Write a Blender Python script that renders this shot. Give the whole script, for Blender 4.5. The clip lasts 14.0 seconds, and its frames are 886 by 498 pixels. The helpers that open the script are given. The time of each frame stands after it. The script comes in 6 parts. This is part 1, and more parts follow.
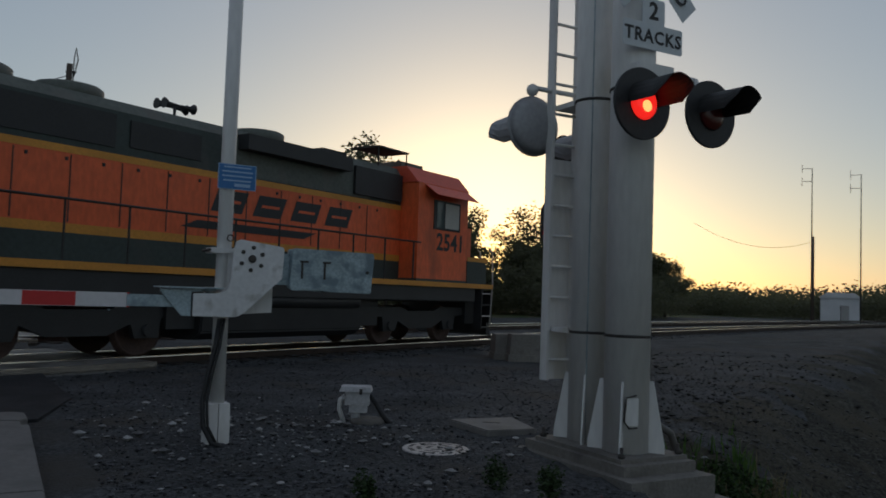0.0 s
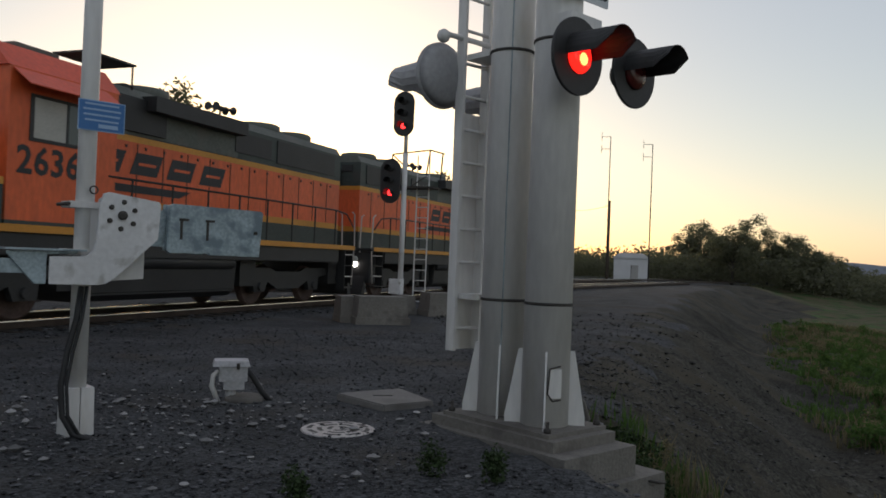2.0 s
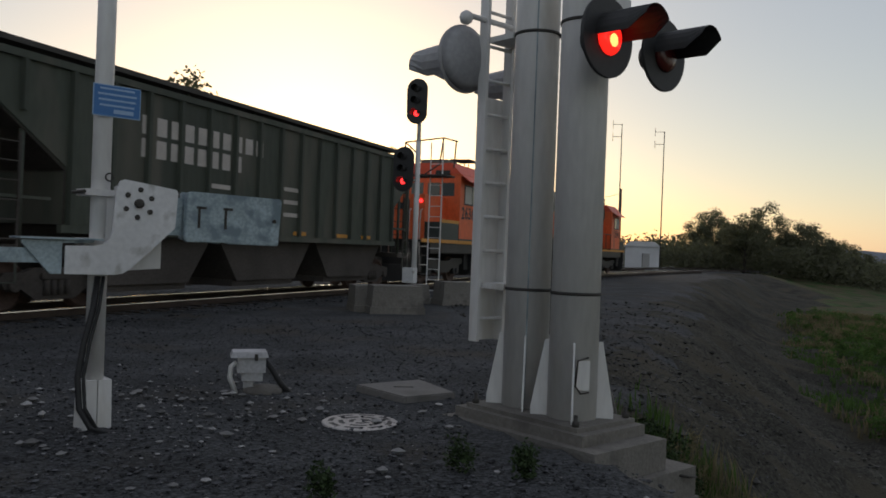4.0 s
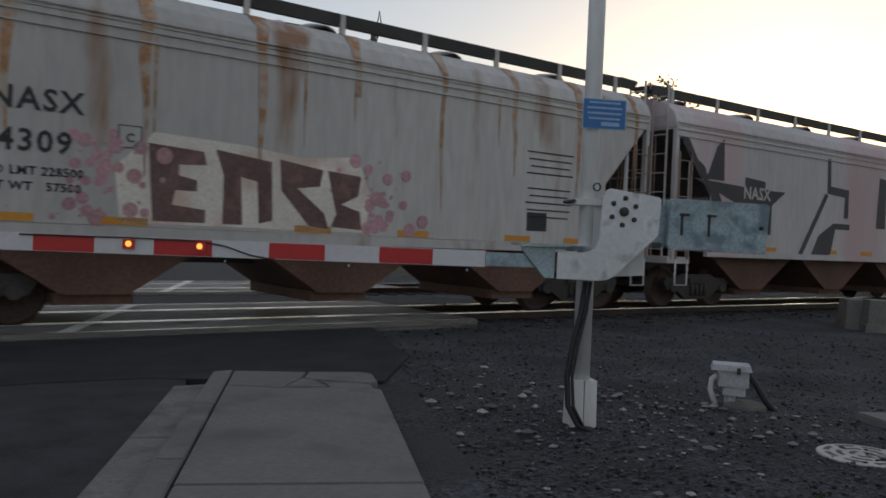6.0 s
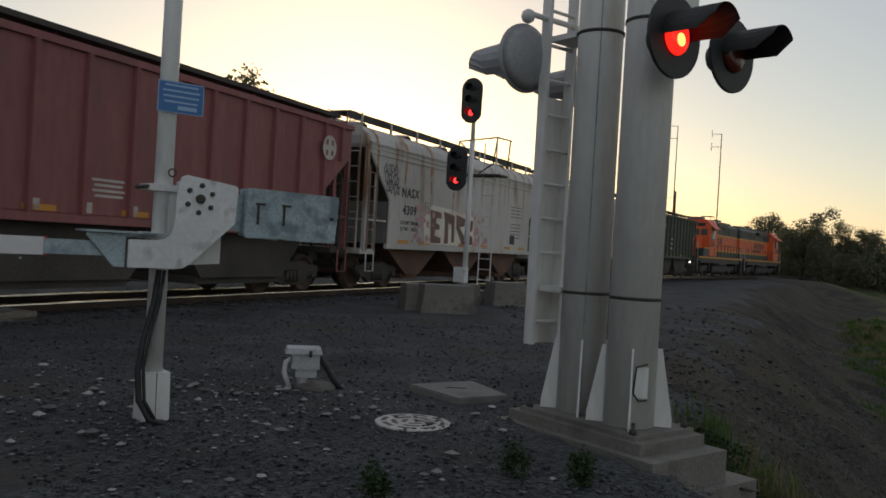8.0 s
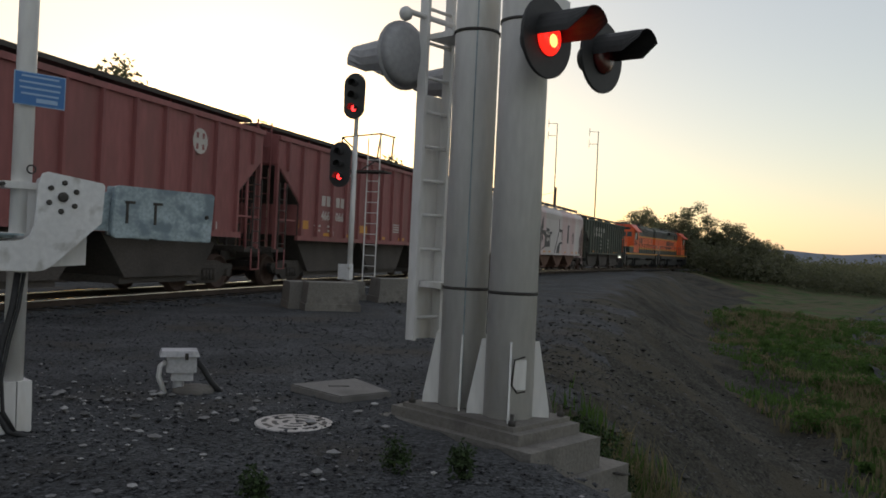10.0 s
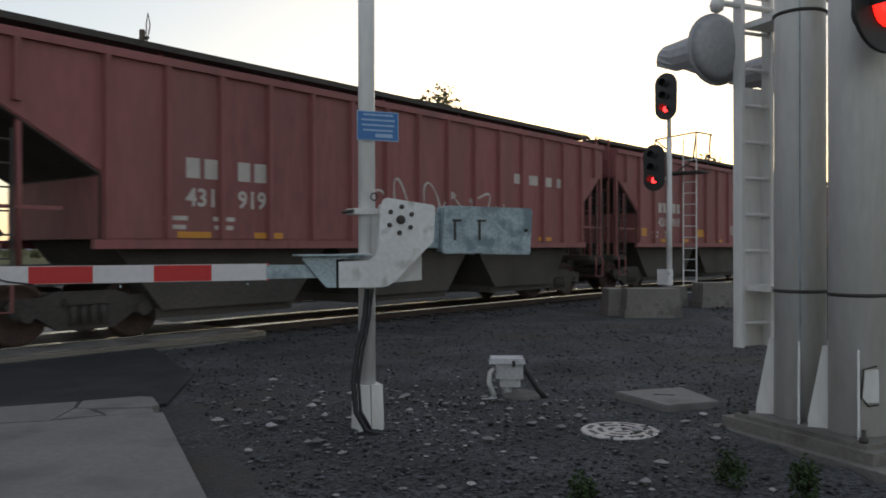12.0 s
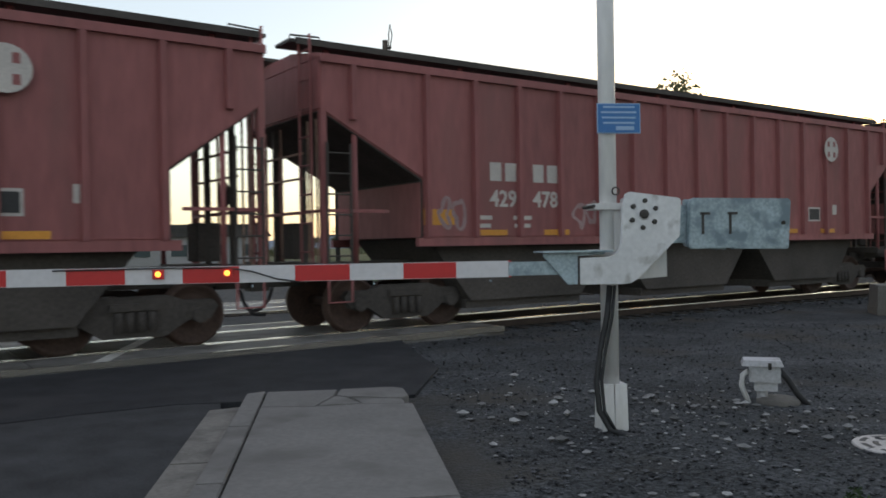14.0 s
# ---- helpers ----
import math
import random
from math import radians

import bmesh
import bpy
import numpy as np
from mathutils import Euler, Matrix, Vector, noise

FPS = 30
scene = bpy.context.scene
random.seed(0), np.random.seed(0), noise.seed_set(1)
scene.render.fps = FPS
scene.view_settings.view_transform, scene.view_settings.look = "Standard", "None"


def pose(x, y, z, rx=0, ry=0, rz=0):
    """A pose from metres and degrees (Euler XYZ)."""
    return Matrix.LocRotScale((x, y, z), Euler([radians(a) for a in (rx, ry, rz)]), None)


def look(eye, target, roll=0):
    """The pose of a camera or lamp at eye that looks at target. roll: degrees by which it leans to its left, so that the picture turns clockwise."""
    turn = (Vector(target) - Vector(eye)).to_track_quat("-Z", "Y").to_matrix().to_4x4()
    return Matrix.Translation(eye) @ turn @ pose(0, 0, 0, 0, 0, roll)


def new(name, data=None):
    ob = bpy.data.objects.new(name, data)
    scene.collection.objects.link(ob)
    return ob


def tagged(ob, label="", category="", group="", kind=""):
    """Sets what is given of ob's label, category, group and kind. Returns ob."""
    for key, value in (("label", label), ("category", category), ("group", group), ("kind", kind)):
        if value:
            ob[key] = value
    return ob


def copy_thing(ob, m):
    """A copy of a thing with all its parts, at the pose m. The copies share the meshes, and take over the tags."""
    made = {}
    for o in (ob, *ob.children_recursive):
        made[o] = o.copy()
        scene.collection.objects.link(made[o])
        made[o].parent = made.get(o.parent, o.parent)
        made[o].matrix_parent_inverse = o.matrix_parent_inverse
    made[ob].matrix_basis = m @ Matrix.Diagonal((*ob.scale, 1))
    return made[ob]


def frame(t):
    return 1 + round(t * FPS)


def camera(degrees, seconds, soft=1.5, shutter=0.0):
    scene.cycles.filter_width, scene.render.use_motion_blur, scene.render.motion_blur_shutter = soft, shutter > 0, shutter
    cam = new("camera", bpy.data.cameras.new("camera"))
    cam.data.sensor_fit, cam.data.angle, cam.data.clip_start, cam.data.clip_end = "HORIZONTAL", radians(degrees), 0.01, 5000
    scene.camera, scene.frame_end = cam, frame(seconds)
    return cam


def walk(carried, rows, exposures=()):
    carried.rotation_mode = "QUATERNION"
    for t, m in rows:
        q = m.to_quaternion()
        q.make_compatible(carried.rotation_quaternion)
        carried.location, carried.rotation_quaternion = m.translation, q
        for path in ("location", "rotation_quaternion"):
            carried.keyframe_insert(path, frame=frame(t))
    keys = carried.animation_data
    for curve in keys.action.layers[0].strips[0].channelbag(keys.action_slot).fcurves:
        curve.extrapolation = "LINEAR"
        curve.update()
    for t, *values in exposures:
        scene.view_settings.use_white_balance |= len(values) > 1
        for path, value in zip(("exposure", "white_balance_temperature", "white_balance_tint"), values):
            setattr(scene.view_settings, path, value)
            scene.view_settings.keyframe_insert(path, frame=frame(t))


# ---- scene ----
cam = camera(57.22, 14.0, soft=1.7, shutter=0.15)
WALK = [  # seconds, eye x y z, yaw, pitch, roll
    (0.0, 1.054, -0.983, 1.453, 5.90, 3.19, 1.98),
    (0.5, 0.956, -1.004, 1.438, 0.93, 2.89, 1.68),
    (1.0, 0.704, -0.727, 1.422, -0.70, 2.68, 3.07),
    (1.5, 0.386, -0.449, 1.451, -2.43, 1.81, 2.91),
    (2.0, 0.148, -0.265, 1.476, -7.75, 0.75, 2.29),
    (2.2, 0.111, -0.210, 1.475, -8.28, 0.52, 2.59),
    (4.3, 0.039, -0.029, 1.470, -6.41, -0.23, 1.91),
    (4.5, 0.024, -0.002, 1.483, -1.64, -0.40, 2.08),
    (5.0, -0.001, 0.012, 1.476, 13.40, -0.59, 2.21),
    (5.5, -0.047, 0.049, 1.458, 23.84, -0.81, 2.30),
    (6.0, -0.057, 0.031, 1.460, 25.16, -0.81, 2.40),
    (6.5, -0.057, -0.019, 1.461, 20.08, -0.74, 2.69),
    (7.0, -0.042, 0.000, 1.470, 6.47, -0.16, 3.00),
    (7.5, -0.005, 0.013, 1.464, -0.95, -0.14, 3.22),
    (8.0, 0.000, 0.004, 1.478, -3.63, -0.29, 3.35),
    (8.5, 0.005, 0.003, 1.477, -5.15, -0.23, 2.88),
    (9.0, 0.049, 0.027, 1.470, -9.72, -0.13, 2.59),
    (9.2, 0.049, 0.024, 1.479, -11.76, -0.13, 2.80),
    (11.3, 0.040, -0.050, 1.500, -9.45, -0.55, 0.90),
    (11.5, 0.037, -0.052, 1.512, -1.73, -0.58, 0.42),
    (12.0, 0.044, -0.056, 1.498, 10.43, -0.14, -0.12),
    (12.5, -0.002, 0.003, 1.487, 16.70, -0.14, 0.01),
    (13.0, -0.005, 0.013, 1.480, 20.87, -0.20, 0.02),
    (13.5, -0.001, -0.007, 1.496, 24.28, -0.50, -0.09),
    (14.0, -0.026, -0.023, 1.507, 26.81, -0.32, -0.90),
]

EXPOSE = [(0.0, -0.9, 5900, 9), (0.7, -0.35, 6350, 12), (1.5, 0.0, 6550, 13), (2.2, -0.15, 6600, 14), (4.3, -0.3, 6600, 14), (5.0, -0.2, 6500, 15), (5.5, -0.15, 6450, 16), (6.0, -0.15, 6400, 14), (7.0, -0.4, 6450, 13), (7.5, -0.5, 6450, 12), (8.0, -0.25, 6750, 12), (8.5, -0.05, 6850, 12), (9.2, 0.05, 6850, 12), (11.3, 0.0, 6750, 14), (12.0, 0.25, 6600, 12), (12.5, 0.3, 6550, 11), (14.0, 0.55, 6450, 10)]


def aim(x, y, z, yaw, pitch, roll):
    """A camera pose from its eye and its yaw, pitch and roll."""
    a, b = radians(yaw), radians(pitch)
    way = Vector((-math.sin(a) * math.cos(b), math.cos(a) * math.cos(b), math.sin(b)))
    eye = Vector((x, y, z))
    return look(eye, eye + way, roll)


walk(cam, [(r[0], aim(*r[1:])) for r in WALK], EXPOSE)

# ---- sky and sun: the sun has just touched the horizon behind the train ----
SUN_YAW = 2.5     # degrees to the left of +y
world = bpy.data.worlds.new("sky")
scene.world = world
world.use_nodes = True
wn = world.node_tree.nodes
sky = wn.new("ShaderNodeTexSky")
sky.sky_type, sky.sun_disc = "NISHITA", False
sky.sun_elevation, sky.sun_rotation = radians(5.5), radians(-SUN_YAW)
sky.air_density, sky.dust_density, sky.ozone_density = 1.0, 0.8, 1.2
# a thin even veil of high cloud over the clear sky
veil = wn.new("ShaderNodeMix")
veil.data_type, veil.blend_type = "RGBA", "ADD"
veil.inputs[0].default_value = 1.0
veil.inputs[7].default_value = (2.6, 2.66, 2.86, 1)
world.node_tree.links.new(sky.outputs[0], veil.inputs[6])
wn["Background"].inputs["Strength"].default_value = 0.115
world.node_tree.links.new(veil.outputs[2], wn["Background"].inputs["Color"])
sun = new("sun", bpy.data.lights.new("sun", "SUN"))
sun.data.energy, sun.data.angle, sun.data.color = 0.5, radians(12), (1.0, 0.82, 0.62)
sa = radians(SUN_YAW)
sun.matrix_world = look((-40 * math.sin(sa), 40 * math.cos(sa), 4.2), (0, 0, 0))


# ---- materials ----
def mat(name, rgb, rough=0.6, metal=0.0, grain=0.15, scale=8.0, wear=0.0, wear_rgb=(0.2, 0.1, 0.05), wear_scale=2.0, bump=0.0,
        emit=0.0, stretch=(1, 1, 1), island=0.0, random_object=0.0, spec=0.5, pebble=0.0):
    """Painted or raw surface: two scales of noise on the colour, optional stains of another colour, fine relief."""
    m = bpy.data.materials.new(name)
    m.use_nodes = True
    nt = m.node_tree
    N, L = nt.nodes, nt.links
    b = N["Principled BSDF"]
    b.inputs["Roughness"].default_value, b.inputs["Metallic"].default_value = rough, metal
    b.inputs["Specular IOR Level"].default_value = spec
    co = N.new("ShaderNodeTexCoord")
    mp = N.new("ShaderNodeMapping")
    mp.inputs["Scale"].default_value = stretch
    L.new(co.outputs["Object"], mp.inputs["Vector"])

    def noise_node(s, detail=5.0):
        n = N.new("ShaderNodeTexNoise")
        n.inputs["Scale"].default_value, n.inputs["Detail"].default_value = s, detail
        L.new(mp.outputs[0], n.inputs["Vector"])
        return n

    def mix(kind, fac, a, bb):
        x = N.new("ShaderNodeMix")
        x.data_type, x.blend_type = "RGBA", kind
        for sock, v in ((x.inputs[0], fac), (x.inputs[6], a), (x.inputs[7], bb)):
            if isinstance(v, (int, float)):
                sock.default_value = v
            elif isinstance(v, tuple):
                sock.default_value = (*v, 1)
            else:
                L.new(v, sock)
        return x.outputs[2]

    big, fine = noise_node(scale * 0.17), noise_node(scale * 4)
    ramp = N.new("ShaderNodeMapRange")
    ramp.inputs[1].default_value, ramp.inputs[2].default_value = 0.3, 0.7
    ramp.inputs[3].default_value, ramp.inputs[4].default_value = 1 - grain, 1 + grain
    L.new(big.outputs[0], ramp.inputs[0])
    ramp2 = N.new("ShaderNodeMapRange")
    ramp2.inputs[1].default_value, ramp2.inputs[2].default_value = 0.3, 0.7
    ramp2.inputs[3].default_value, ramp2.inputs[4].default_value = 1 - grain * 0.8, 1 + grain * 0.8
    L.new(fine.outputs[0], ramp2.inputs[0])
    mul = N.new("ShaderNodeMath")
    mul.operation = "MULTIPLY"
    L.new(ramp.outputs[0], mul.inputs[0])
    L.new(ramp2.outputs[0], mul.inputs[1])
    out = mul.outputs[0]
    for amount, node, sock in ((island, "ShaderNodeNewGeometry", "Random Per Island"), (random_object, "ShaderNodeObjectInfo", "Random")):
        if amount:
            r = N.new("ShaderNodeMapRange")
            r.inputs[3].default_value, r.inputs[4].default_value = 1 - amount, 1 + amount
            L.new(N.new(node).outputs[sock], r.inputs[0])
            k = N.new("ShaderNodeMath")
            k.operation = "MULTIPLY"
            L.new(out, k.inputs[0])
            L.new(r.outputs[0], k.inputs[1])
            out = k.outputs[0]
    if pebble:                             # each small stone of a gravel bed a shade of its own
        vo = N.new("ShaderNodeTexVoronoi")
        vo.inputs["Scale"].default_value = pebble
        L.new(mp.outputs[0], vo.inputs["Vector"])
        sep = N.new("ShaderNodeSeparateColor")
        L.new(vo.outputs["Color"], sep.inputs[0])
        r = N.new("ShaderNodeMapRange")
        r.inputs[3].default_value, r.inputs[4].default_value = 0.45, 1.55
        L.new(sep.outputs[0], r.inputs[0])
        k = N.new("ShaderNodeMath")
        k.operation = "MULTIPLY"
        L.new(out, k.inputs[0])
        L.new(r.outputs[0], k.inputs[1])
        out = k.outputs[0]
    col = mix("MULTIPLY", 1.0, rgb, out)
    if wear:
        w = noise_node(wear_scale, 8.0)
        wr = N.new("ShaderNodeMapRange")
        wr.inputs[1].default_value, wr.inputs[2].default_value = 0.62 - wear * 0.3, 0.72 - wear * 0.2
        L.new(w.outputs[0], wr.inputs[0])
        col = mix("MIX", wr.outputs[0], col, wear_rgb)
    L.new(col, b.inputs["Base Color"])
    if bump:
        bp = N.new("ShaderNodeBump")
        bp.inputs["Strength"].default_value, bp.inputs["Distance"].default_value = bump, 0.02
        if pebble:
            bp.inputs["Distance"].default_value = 0.6 / pebble
            bp.invert = True
            L.new(vo.outputs["Distance"], bp.inputs["Height"])
        else:
            L.new(fine.outputs[0], bp.inputs["Height"])
        L.new(bp.outputs[0], b.inputs["Normal"])
    if emit:
        b.inputs["Emission Color"].default_value = (*rgb, 1)
        b.inputs["Emission Strength"].default_value = emit
    return m


M_gravel = mat("gravel", (0.054, 0.057, 0.06), 0.95, grain=0.4, scale=5, bump=0.8, wear=0.3, wear_rgb=(0.062, 0.057, 0.05), wear_scale=0.5, spec=0.25, pebble=42)
M_stone = mat("stone", (0.07, 0.071, 0.076), 0.9, grain=0.2, scale=20, island=0.75, spec=0.2)
M_grass_soil = mat("grass_soil", (0.045, 0.08, 0.027), 0.95, grain=0.45, scale=4, bump=0.6, wear=0.75, wear_rgb=(0.095, 0.082, 0.048), wear_scale=0.5, spec=0.1)
M_dirt = mat("dirt", (0.046, 0.044, 0.036), 0.95, grain=0.4, scale=3, bump=0.7, wear=0.45, wear_rgb=(0.066, 0.058, 0.042), wear_scale=0.55, spec=0.15, pebble=26)
M_asphalt = mat("asphalt", (0.028, 0.029, 0.032), 0.85, grain=0.25, scale=14, bump=0.4, wear=0.25, wear_rgb=(0.04, 0.04, 0.042), wear_scale=1.2, spec=0.25)
M_old_asphalt = mat("old_asphalt", (0.045, 0.046, 0.048), 0.9, grain=0.3, scale=16, bump=0.5, spec=0.25)
M_concrete = mat("concrete", (0.165, 0.157, 0.148), 0.85, grain=0.14, scale=6, bump=0.25, wear=0.25, wear_rgb=(0.12, 0.113, 0.105), wear_scale=1.5, random_object=0.08)
M_concrete_old = mat("concrete_weathered", (0.18, 0.168, 0.15), 0.9, grain=0.2, scale=7, bump=0.5, wear=0.35, wear_rgb=(0.12, 0.11, 0.1), wear_scale=2.5)
M_panel = mat("crossing_panel", (0.2, 0.19, 0.18), 0.75, spec=0.35, grain=0.25, scale=6, bump=0.3, wear=0.4, wear_rgb=(0.1, 0.09, 0.08), wear_scale=1.0)
M_line = mat("road_line", (0.62, 0.6, 0.56), 0.6, grain=0.2, scale=10)
M_alu = mat("aluminium_paint", (0.68, 0.67, 0.66), 0.5, metal=0.05, grain=0.08, scale=5, wear=0.1, wear_rgb=(0.58, 0.56, 0.52), wear_scale=3, stretch=(1, 1, 0.25))
M_white = mat("white_paint", (0.7, 0.7, 0.71), 0.5, grain=0.1, scale=6, wear=0.15, wear_rgb=(0.35, 0.34, 0.32), wear_scale=4)
M_galv = mat("galvanised_steel", (0.36, 0.44, 0.48), 0.55, metal=0.35, grain=0.25, scale=10, wear=0.45, wear_rgb=(0.2, 0.26, 0.3), wear_scale=7)
M_steel_dark = mat("dark_steel", (0.06, 0.055, 0.05), 0.7, metal=0.3, grain=0.3, scale=8)
M_wheel = mat("rusty_wheel", (0.075, 0.045, 0.035), 0.7, metal=0.2, grain=0.35, scale=6)
M_black = mat("black_paint", (0.024, 0.024, 0.025), 0.55, grain=0.2, scale=8)
M_cable = mat("cable_rubber", (0.02, 0.02, 0.022), 0.6, grain=0.2, scale=8)
M_hose = mat("grey_hose", (0.09, 0.085, 0.08), 0.55, grain=0.2, scale=10)
M_castbox = mat("worn_white_casting", (0.46, 0.46, 0.48), 0.6, grain=0.2, scale=8, wear=0.25, wear_rgb=(0.26, 0.25, 0.24), wear_scale=6)
M_backgrey = mat("dull_grey_paint", (0.34, 0.34, 0.35), 0.6, grain=0.12, scale=6)
M_rail_head = mat("rail_head", (0.62, 0.6, 0.58), 0.22, metal=1.0, grain=0.1, scale=10)
M_rail_rust = mat("rail_rust", (0.05, 0.033, 0.025), 0.85, grain=0.3, scale=10)
M_tie = mat("timber_tie", (0.06, 0.05, 0.042), 0.95, spec=0.15, grain=0.35, scale=8, bump=0.5)
M_red_tape = mat("red_reflective", (0.5, 0.02, 0.025), 0.35, grain=0.06, scale=6)
M_white_tape = mat("white_reflective", (0.62, 0.6, 0.62), 0.35, grain=0.06, scale=6)
M_blue = mat("blue_sign", (0.035, 0.16, 0.42), 0.4, grain=0.05)
M_bluewhite = mat("blue_sign_print", (0.3, 0.45, 0.65), 0.4, grain=0.05)
M_sign = mat("sign_sheet", (0.6, 0.63, 0.66), 0.4, grain=0.05)
M_red_dim = mat("red_lens_unlit", (0.09, 0.012, 0.012), 0.25, grain=0.2, scale=20)
M_red_lit = mat("red_lamp_lit", (1.0, 0.02, 0.012), 0.2, emit=1.6)
M_hot = mat("lamp_core", (1.0, 0.3, 0.08), 0.2, emit=4.0)
M_red_small = mat("red_signal_lamp", (1.0, 0.03, 0.03), 0.2, emit=4.0)
M_amber = mat("amber_lamp", (1.0, 0.35, 0.05), 0.3, emit=2.0)
M_headlight = mat("headlight_glow", (1.0, 0.95, 0.85), 0.2, emit=25.0)
M_orange = mat("orange_loco_paint", (0.72, 0.125, 0.035), 0.5, grain=0.16, scale=3, wear=0.2, wear_rgb=(0.46, 0.095, 0.035), wear_scale=1.0, stretch=(1, 1, 0.4))
M_redcab = mat("red_orange_cab_paint", (0.66, 0.085, 0.035), 0.5, grain=0.12, scale=3)
M_green = mat("dark_green_paint", (0.032, 0.046, 0.042), 0.55, grain=0.25, scale=3, wear=0.2, wear_rgb=(0.05, 0.055, 0.05), wear_scale=1.2)
M_grey_roof = mat("faded_green_roof_paint", (0.11, 0.12, 0.105), 0.65, grain=0.2, scale=3, wear=0.35, wear_rgb=(0.13, 0.125, 0.11), wear_scale=1.5)
M_yellow = mat("yellow_stripe", (0.6, 0.26, 0.03), 0.5, grain=0.12, scale=5)
M_glass = mat("cab_glass", (0.08, 0.1, 0.1), 0.06, grain=0.05)
M_blind = mat("window_blind", (0.45, 0.44, 0.4), 0.7, grain=0.1)
M_hop_white = mat("hopper_white", (0.5, 0.475, 0.45), 0.6, grain=0.12, scale=2, wear=0.12, wear_rgb=(0.3, 0.17, 0.1), wear_scale=1.2, stretch=(1, 1, 0.2))
M_hop_pink = mat("hopper_white_pinkish", (0.54, 0.5, 0.49), 0.6, grain=0.12, scale=2, wear=0.35, wear_rgb=(0.54, 0.39, 0.39), wear_scale=0.4, stretch=(1, 1, 0.2))
M_hop_red = mat("hopper_mineral_red", (0.262, 0.09, 0.088), 0.65, grain=0.18, scale=2, wear=0.25, wear_rgb=(0.215, 0.085, 0.08), wear_scale=0.8, stretch=(1, 1, 0.25))
M_hop_green = mat("hopper_faded_green", (0.055, 0.065, 0.05), 0.7, grain=0.2, scale=2, wear=0.35, wear_rgb=(0.1, 0.095, 0.075), wear_scale=0.9, stretch=(1, 1, 0.25))
M_under = mat("dark_brown_underframe", (0.065, 0.056, 0.05), 0.9, grain=0.3, scale=5)
M_bay_brown = mat("outlet_bay_brown", (0.13, 0.07, 0.05), 0.85, grain=0.3, scale=4)
M_rust = mat("rust_streak", (0.42, 0.22, 0.11), 0.85, grain=0.3, scale=6, wear=0.6, wear_rgb=(0.47, 0.38, 0.31), wear_scale=5)
M_ladder = mat("rusty_ladder", (0.26, 0.17, 0.13), 0.8, grain=0.3, scale=6)
M_letter = mat("letter_white", (0.5, 0.46, 0.43), 0.6, grain=0.15, scale=8)
M_letter_faint = mat("letter_faded", (0.3, 0.2, 0.2), 0.6, grain=0.2, scale=8)
M_letter_dark = mat("letter_black", (0.03, 0.03, 0.032), 0.6, grain=0.2, scale=8)
M_spray_dark = mat("spray_dark", (0.05, 0.045, 0.05), 0.6, grain=0.2, scale=6)
M_spray_brown = mat("spray_brown", (0.15, 0.085, 0.075), 0.6, grain=0.25, scale=4, wear=0.3, wear_rgb=(0.24, 0.13, 0.11), wear_scale=2)
M_spray_pink = mat("spray_pink", (0.5, 0.28, 0.3), 0.6, grain=0.25, scale=5)
M_spray_cream = mat("spray_cream", (0.74, 0.67, 0.58), 0.6, grain=0.15, scale=5, wear=0.4, wear_rgb=(0.66, 0.5, 0.4), wear_scale=1.5)
M_bark = mat("bark", (0.06, 0.05, 0.04), 0.95, grain=0.3, scale=8, bump=0.5)
M_leaf = mat("leaf", (0.05, 0.06, 0.025), 0.7, grain=0.2, scale=3, island=0.45)


def let_through(m, rgb, share_=0.5):
    """Thin leaves: part of the light passes through them."""
    N, L = m.node_tree.nodes, m.node_tree.links
    tr, mx = N.new("ShaderNodeBsdfTranslucent"), N.new("ShaderNodeMixShader")
    tr.inputs["Color"].default_value = (*rgb, 1)
    mx.inputs[0].default_value = share_
    L.new(N["Principled BSDF"].outputs[0], mx.inputs[1])
    L.new(tr.outputs[0], mx.inputs[2])
    L.new(mx.outputs[0], N["Material Output"].inputs["Surface"])


M_endwall = mat("grey_end_wall", (0.2, 0.195, 0.185), 0.8, grain=0.2, scale=4)
# distant leaves: the haze of the air is mixed into this paler colour
M_leaf_hazed = mat("leaf_hazed", (0.12, 0.12, 0.08), 0.8, grain=0.2, scale=1, island=0.35)
M_grass = mat("grass_blade", (0.062, 0.115, 0.03), 0.8, grain=0.2, scale=3, island=0.5, spec=0.2)
M_weed = mat("weed_leaf", (0.032, 0.052, 0.02), 0.8, grain=0.25, scale=3, island=0.5, spec=0.2)
M_drygrass = mat("dry_grass", (0.19, 0.165, 0.09), 0.85, grain=0.2, scale=3, island=0.35, spec=0.2)
for m_, rgb_ in ((M_leaf_hazed, (0.16, 0.17, 0.09)), (M_grass, (0.09, 0.16, 0.04)), (M_drygrass, (0.2, 0.17, 0.1))):
    let_through(m_, rgb_)
# pale blue of distance haze painted straight into the hills
M_hill_hazed = mat("far_hill_hazed", (0.2, 0.22, 0.26), 0.95, grain=0.1, scale=0.01)
M_shed = mat("shed_white_siding", (0.6, 0.6, 0.62), 0.6, grain=0.08, scale=4)
M_wood_pole = mat("pole_wood", (0.09, 0.07, 0.055), 0.9, grain=0.3, scale=6, stretch=(1, 1, 0.1))
M_building = mat("pale_wall", (0.34, 0.33, 0.32), 0.8, grain=0.12, scale=2)
M_iron = mat("cast_iron", (0.5, 0.47, 0.45), 0.65, metal=0.1, grain=0.2, scale=12)


